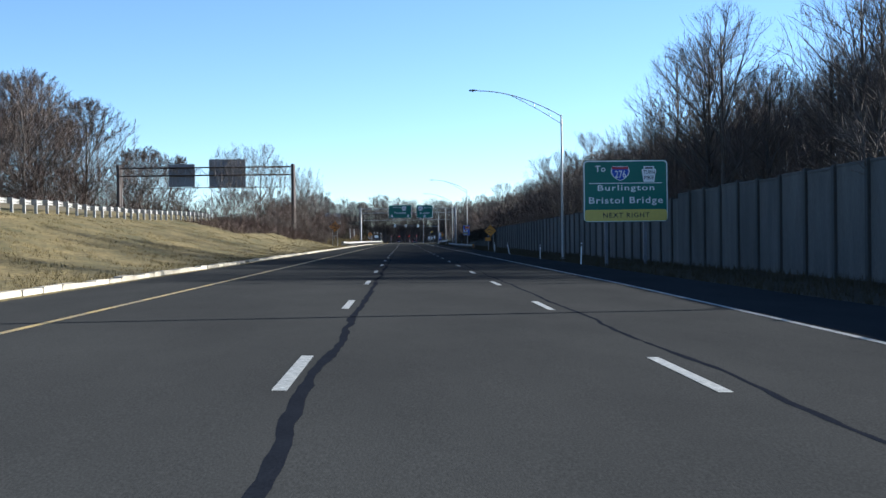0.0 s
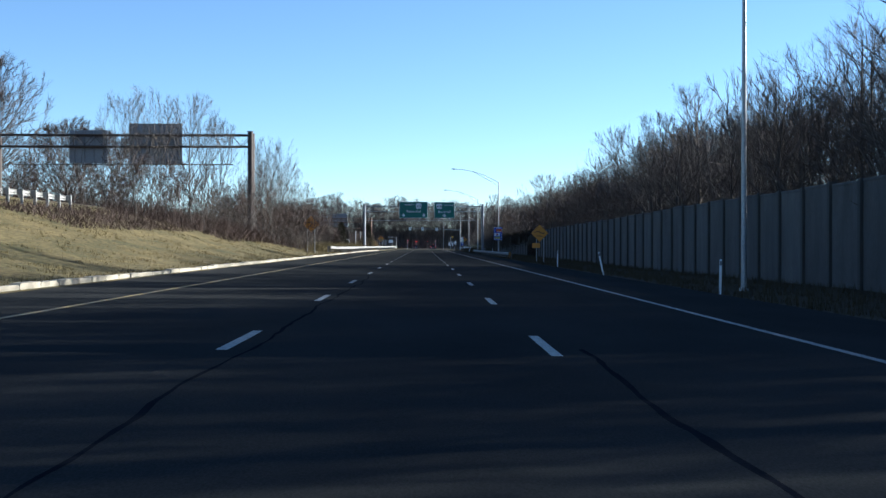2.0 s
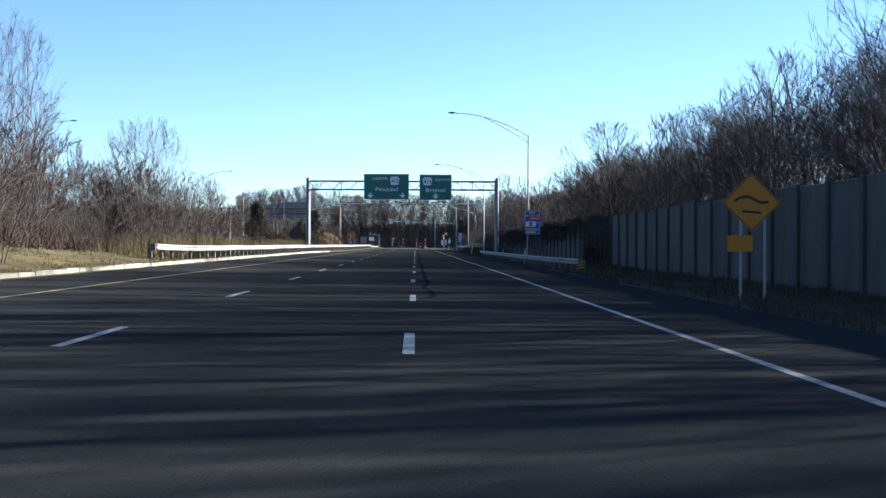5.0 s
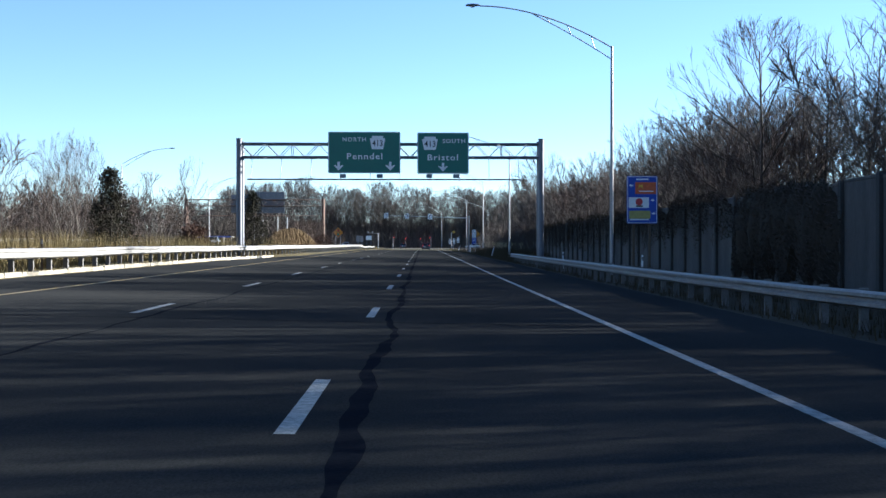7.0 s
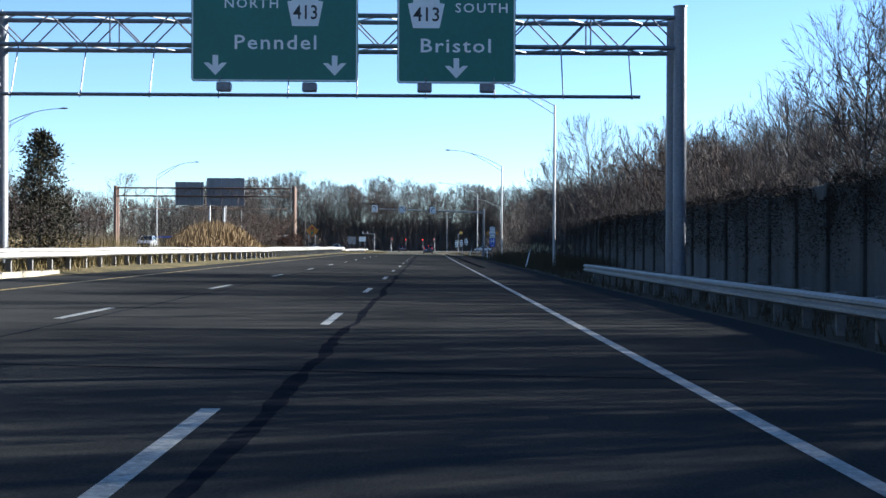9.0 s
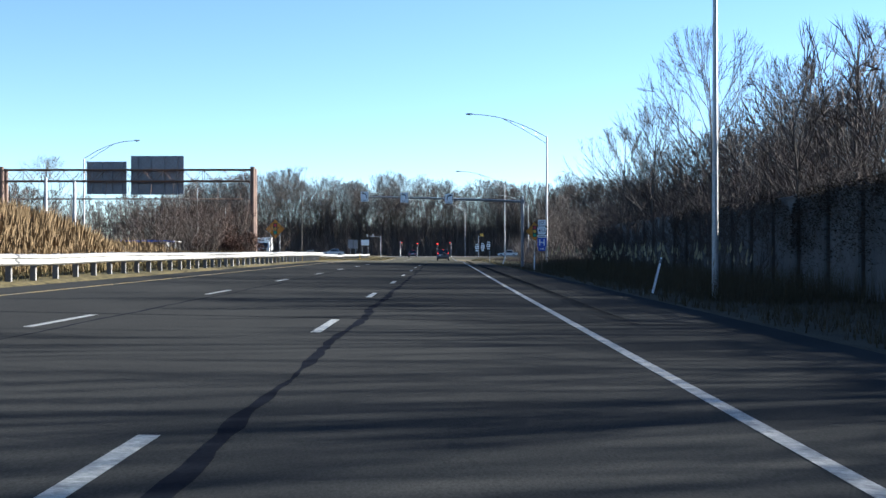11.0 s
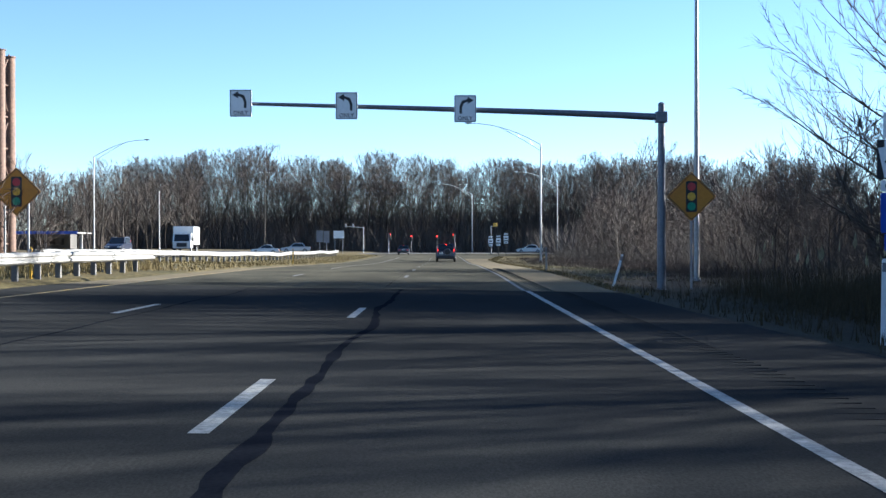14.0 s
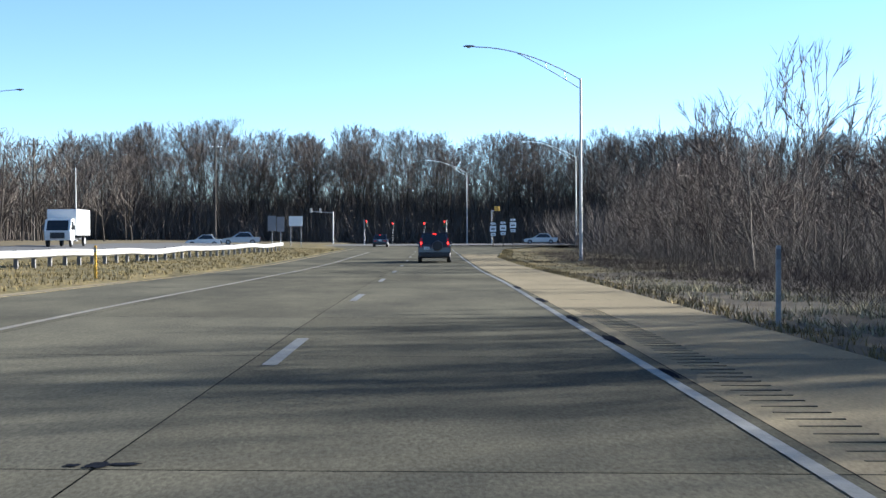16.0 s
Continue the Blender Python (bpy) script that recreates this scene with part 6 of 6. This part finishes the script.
    part("plate_bar", M().box(px0 - 0.11, px0 + 0.11, -L - 0.036, -L - 0.031, 0.79, 0.83), sign_black, plate)
    if suv:
        spare = part("spare_wheel", M().tube((0.16, -L - 0.17, 0.93), (0.16, -L + 0.04, 0.93), 0.27, 0.29, 20), body, c, "black spare wheel cover", soft=True)
        part("wheel_cover", M().tube((0.16, -L - 0.19, 0.93), (0.16, -L - 0.171, 0.93), 0.2, 0.25, 18), black_trim, spare)
        for sx in (-1, 1):
            part("roof_rail", M().box(sx * (W - 0.28) - 0.02, sx * (W - 0.28) + 0.02, top[0][0] + 0.1, top[1][0] - 0.1, H, H + 0.045, 0.01), black_trim, c)
    if lit:
        part("brake_light", M().box(-0.1, 0.1, top[0][0] - 0.075, top[0][0] - 0.02, H - 0.1, H - 0.07), red_lamp, c)
    return c


silver = paint("dark_silver_paint", (0.13, 0.135, 0.145), 0.5)
white_paint = paint("white_vehicle_paint", (0.66, 0.66, 0.64), 0.0)
dark_paint = paint("dark_blue_paint", (0.03, 0.035, 0.055), 0.2)
pale_paint = paint("pale_silver_paint", (0.5, 0.52, 0.54), 0.5)
car(1.75, 484.3, road_z(1.75, 484), 0, dark_paint, "black sport utility vehicle with its brake lights on", lit=True)
car(-4.6, 566, road_z(-4, 566), 0, dark_paint, "dark car waiting at the lights", 4.4, 1.75, 1.5, False, True)
car(-21.5, 566, ground_z(-21.5, 566) + 0.12, 100, pale_paint, "pale silver car turning beyond the median", 4.7, 1.8, 1.5, False)
car(-27.5, 575, -0.3, 95, white_paint, "white car on the cross street beyond the median", 4.6, 1.8, 1.5, False)
car(16.5, 588, -0.3, 88, white_paint, "white car waiting on the cross street", 4.7, 1.8, 1.45, False)
car(23, 589, -0.3, 88, dark_paint, "dark car on the cross street", 4.6, 1.8, 1.5, False)
car(-33.5, 505, ground_z(-33.5, 505) + 0.12, 180, dark_paint, "dark car on the opposite carriageway", 4.7, 1.85, 1.7, True)
car(-34, 410, ground_z(-34, 410) + 0.12, 180, pale_paint, "pale car on the opposite carriageway", 4.6, 1.8, 1.5, False)

# box truck on the opposite carriageway
tz = ground_z(-29.6, 521) + 0.12
truck = thing("box_truck", (-29.6, 521, tz), "white box truck on the opposite carriageway", "truck")
truck.rotation_euler = (0, 0, radians(184))
part("cargo_box", M().box(-1.22, 1.22, -4.6, 1.0, 0.95, 3.15, 0.03), white_paint, truck)
part("chassis", M().box(-0.5, 0.5, -4.5, 2.6, 0.55, 0.95, 0.02), black_trim, truck)
cabin = M().side([(1.1, 0.55), (2.75, 0.55), (2.85, 1.3), (2.35, 2.3), (1.1, 2.35)], -1.05, 1.05)
part("cab", cabin, white_paint, truck)
part("windscreen", M().add([(-0.9, 2.84, 1.36), (0.9, 2.84, 1.36), (0.85, 2.42, 2.2), (-0.85, 2.42, 2.2)], [(0, 1, 2, 3)]), dark_glass, truck)
for sx in (-1, 1):
    part("side_window", M().box(sx * 1.055 - 0.004, sx * 1.055 + 0.004, 1.4, 2.3, 1.4, 2.1), dark_glass, truck)
    part("headlight", M().box(sx * 0.8 - 0.16, sx * 0.8 + 0.16, 2.72, 2.8, 0.75, 0.95, 0.02), lamp_lens, truck)
    part("mirror", M().box(sx * 1.25 - 0.1, sx * 1.25 + 0.1, 2.3, 2.36, 1.4, 1.8, 0.02), black_trim, truck)
    for yy in (-3.2, 2.0):
        wheel(truck, sx * 0.95, yy, 0.43, sx)
part("grille", M().box(-0.6, 0.6, 2.79, 2.85, 0.7, 1.2, 0.02), black_trim, truck)

# low service building and its canopy far to the left
b = thing("filling_station", (-58, 563, ground_z(-58, 563)), "flat canopy with a blue fascia and kiosk of a roadside station", "building")
part("canopy", M().box(-7, 4.5, -4, 4, 2.5, 2.7, 0.03), rail_steel, b)
part("fascia", M().box(-7.03, 4.53, -4.05, -4.002, 2.42, 2.85), sign_blue, b, "blue canopy fascia")
for dx in (-7, -1.5, 4):
    part("column", M().box(dx - 0.15, dx + 0.15, -0.15, 0.15, 0, 2.5), galvanised, b)
part("kiosk", M().box(-7, 1, 4.5, 8, 0, 2.45, 0.02), wall_concrete, b)
part("window", M().box(-6, 0, 4.46, 4.5, 0.8, 1.9), dark_glass, b)


# ---- the junction ----
def signal(x, y, h, face, label):
    s = thing("traffic_signal", (x, y, -0.4), label, "traffic signal", "traffic signals")
    part("pole", M().tube((0, 0, 0), (0, 0, h + 0.4), 0.085, 0.07, 8), galvanised, s, soft=True)
    hd = part("signal_head", M().box(face * 0.32 - 0.16, face * 0.32 + 0.16, -0.14, 0.12, h - 0.75, h + 0.3, 0.03), black_trim, s)
    for i, mm in enumerate((red_lamp, sign_gold, teal_lamp)):
        zc = h + 0.12 - i * 0.33
        part("lens", M().tube((face * 0.32, -0.16, zc), (face * 0.32, -0.141, zc), 0.11, 0.11, 12), mm, hd)
        part("visor", M().tube((face * 0.32, -0.30, zc + 0.02), (face * 0.32, -0.142, zc + 0.02), 0.125, 0.135, 10, False), black_trim, hd)
    return s


signal(-8.3, 598, 3.3, 1, "pole-mounted traffic signal showing red")
signal(3.7, 600, 3.2, -1, "pole-mounted traffic signal showing red")
for x in (-4.4, 0.4):
    sg = thing("traffic_signal", (x, 606, 2.6), "small overhead traffic signal showing red", "traffic signal", "traffic signals")
    part("signal_head", M().box(-0.17, 0.17, -0.12, 0.12, -0.7, 0.35, 0.03), black_trim, sg)
    part("lens", M().tube((0, -0.15, 0.15), (0, -0.121, 0.15), 0.13, 0.13, 12), red_lamp, sg)
    part("hanger_pole", M().tube((0, 0.0, -3.0), (0, 0, -0.7), 0.04, 0.04, 6), gantry_steel, sg)

# signal mast with a short arm, seen on both corners
for x, reach in ((-13.0, -3.4), (10.0, 1.0)):
    g = thing("signal_mast", (x, 600 if x < 0 else 592, -0.4), "pale signal mast with a short arm at the junction corner", "signal mast", "signal masts")
    top = 4.9
    part("pole", M().tube((0, 0, 0), (0, 0, top), 0.1, 0.08, 8), galvanised, g, soft=True)
    part("arm", M().tube((0, 0, top - 0.2), (reach, 0, top + 0.05), 0.07, 0.05, 8), galvanised, g)
    for k in (0.55, 0.95):
        part("signal_head", M().box(reach * k - 0.16, reach * k + 0.16, -0.15, 0.15, top - 0.15, top + 0.5, 0.03), sign_gold if x > 0 else galvanised, g)

# boards at the median tip
bw = sign_panel("information_board", -15.2, -13.6, 2.15, 3.3, 562, sign_white, "plain white board at the tip of the median", "road sign", radius=0.04, border=0)
for dx in (-0.6, 0.6):
    part("sign_post", M().box(dx - 0.04, dx + 0.04, 0.1, 0.18, -2.4, 1.0), galvanised, bw)
for x0, x1, z0, z1 in ((-18.2, -17.2, 1.6, 3.4), (-17.1, -16.2, 1.5, 3.3)):
    gb = sign_panel("information_board", x0, x1, z0, z1, 566, sign_back, "weathered grey board near the tip of the median", "road sign", radius=0.04, border=0)
    part("sign_post", M().box(-0.04, 0.04, 0.1, 0.18, -2.0, 1.4), galvanised, gb)

# cluster of route markers on the right corner
rmk = thing("route_marker_cluster", (10.2, 566, -0.42), "cluster of black-backed white route markers on three posts", "road sign")
for dx, zt in ((-1.25, 2.9), (-0.05, 3.0), (1.15, 3.35)):
    part("post", M().box(dx - 0.05, dx + 0.05, 0.0, 0.08, -0.2, zt + 0.4, 0.01), dark_timber, rmk)
    z = zt
    for w, h in ((0.6, 0.3), (0.75, 0.75), (0.6, 0.4)):
        p = part("marker", M().plate(rounded(dx - w / 2 - 0.08, dx + w / 2 + 0.08, z - h, z + 0.06, 0.02), -0.03, -0.005), sign_black, rmk)
        part("marker_face", M().plate(rounded(dx - w / 2, dx + w / 2, z - h + 0.05, z, 0.03), -0.036, -0.0305), sign_white, p)
        part("writing_bar", M().plate([(dx - w * 0.3, z - h * 0.6), (dx + w * 0.3, z - h * 0.6), (dx + w * 0.3, z - h * 0.4), (dx - w * 0.3, z - h * 0.4)], -0.041, -0.0365), sign_black, p)
        z -= h + 0.1
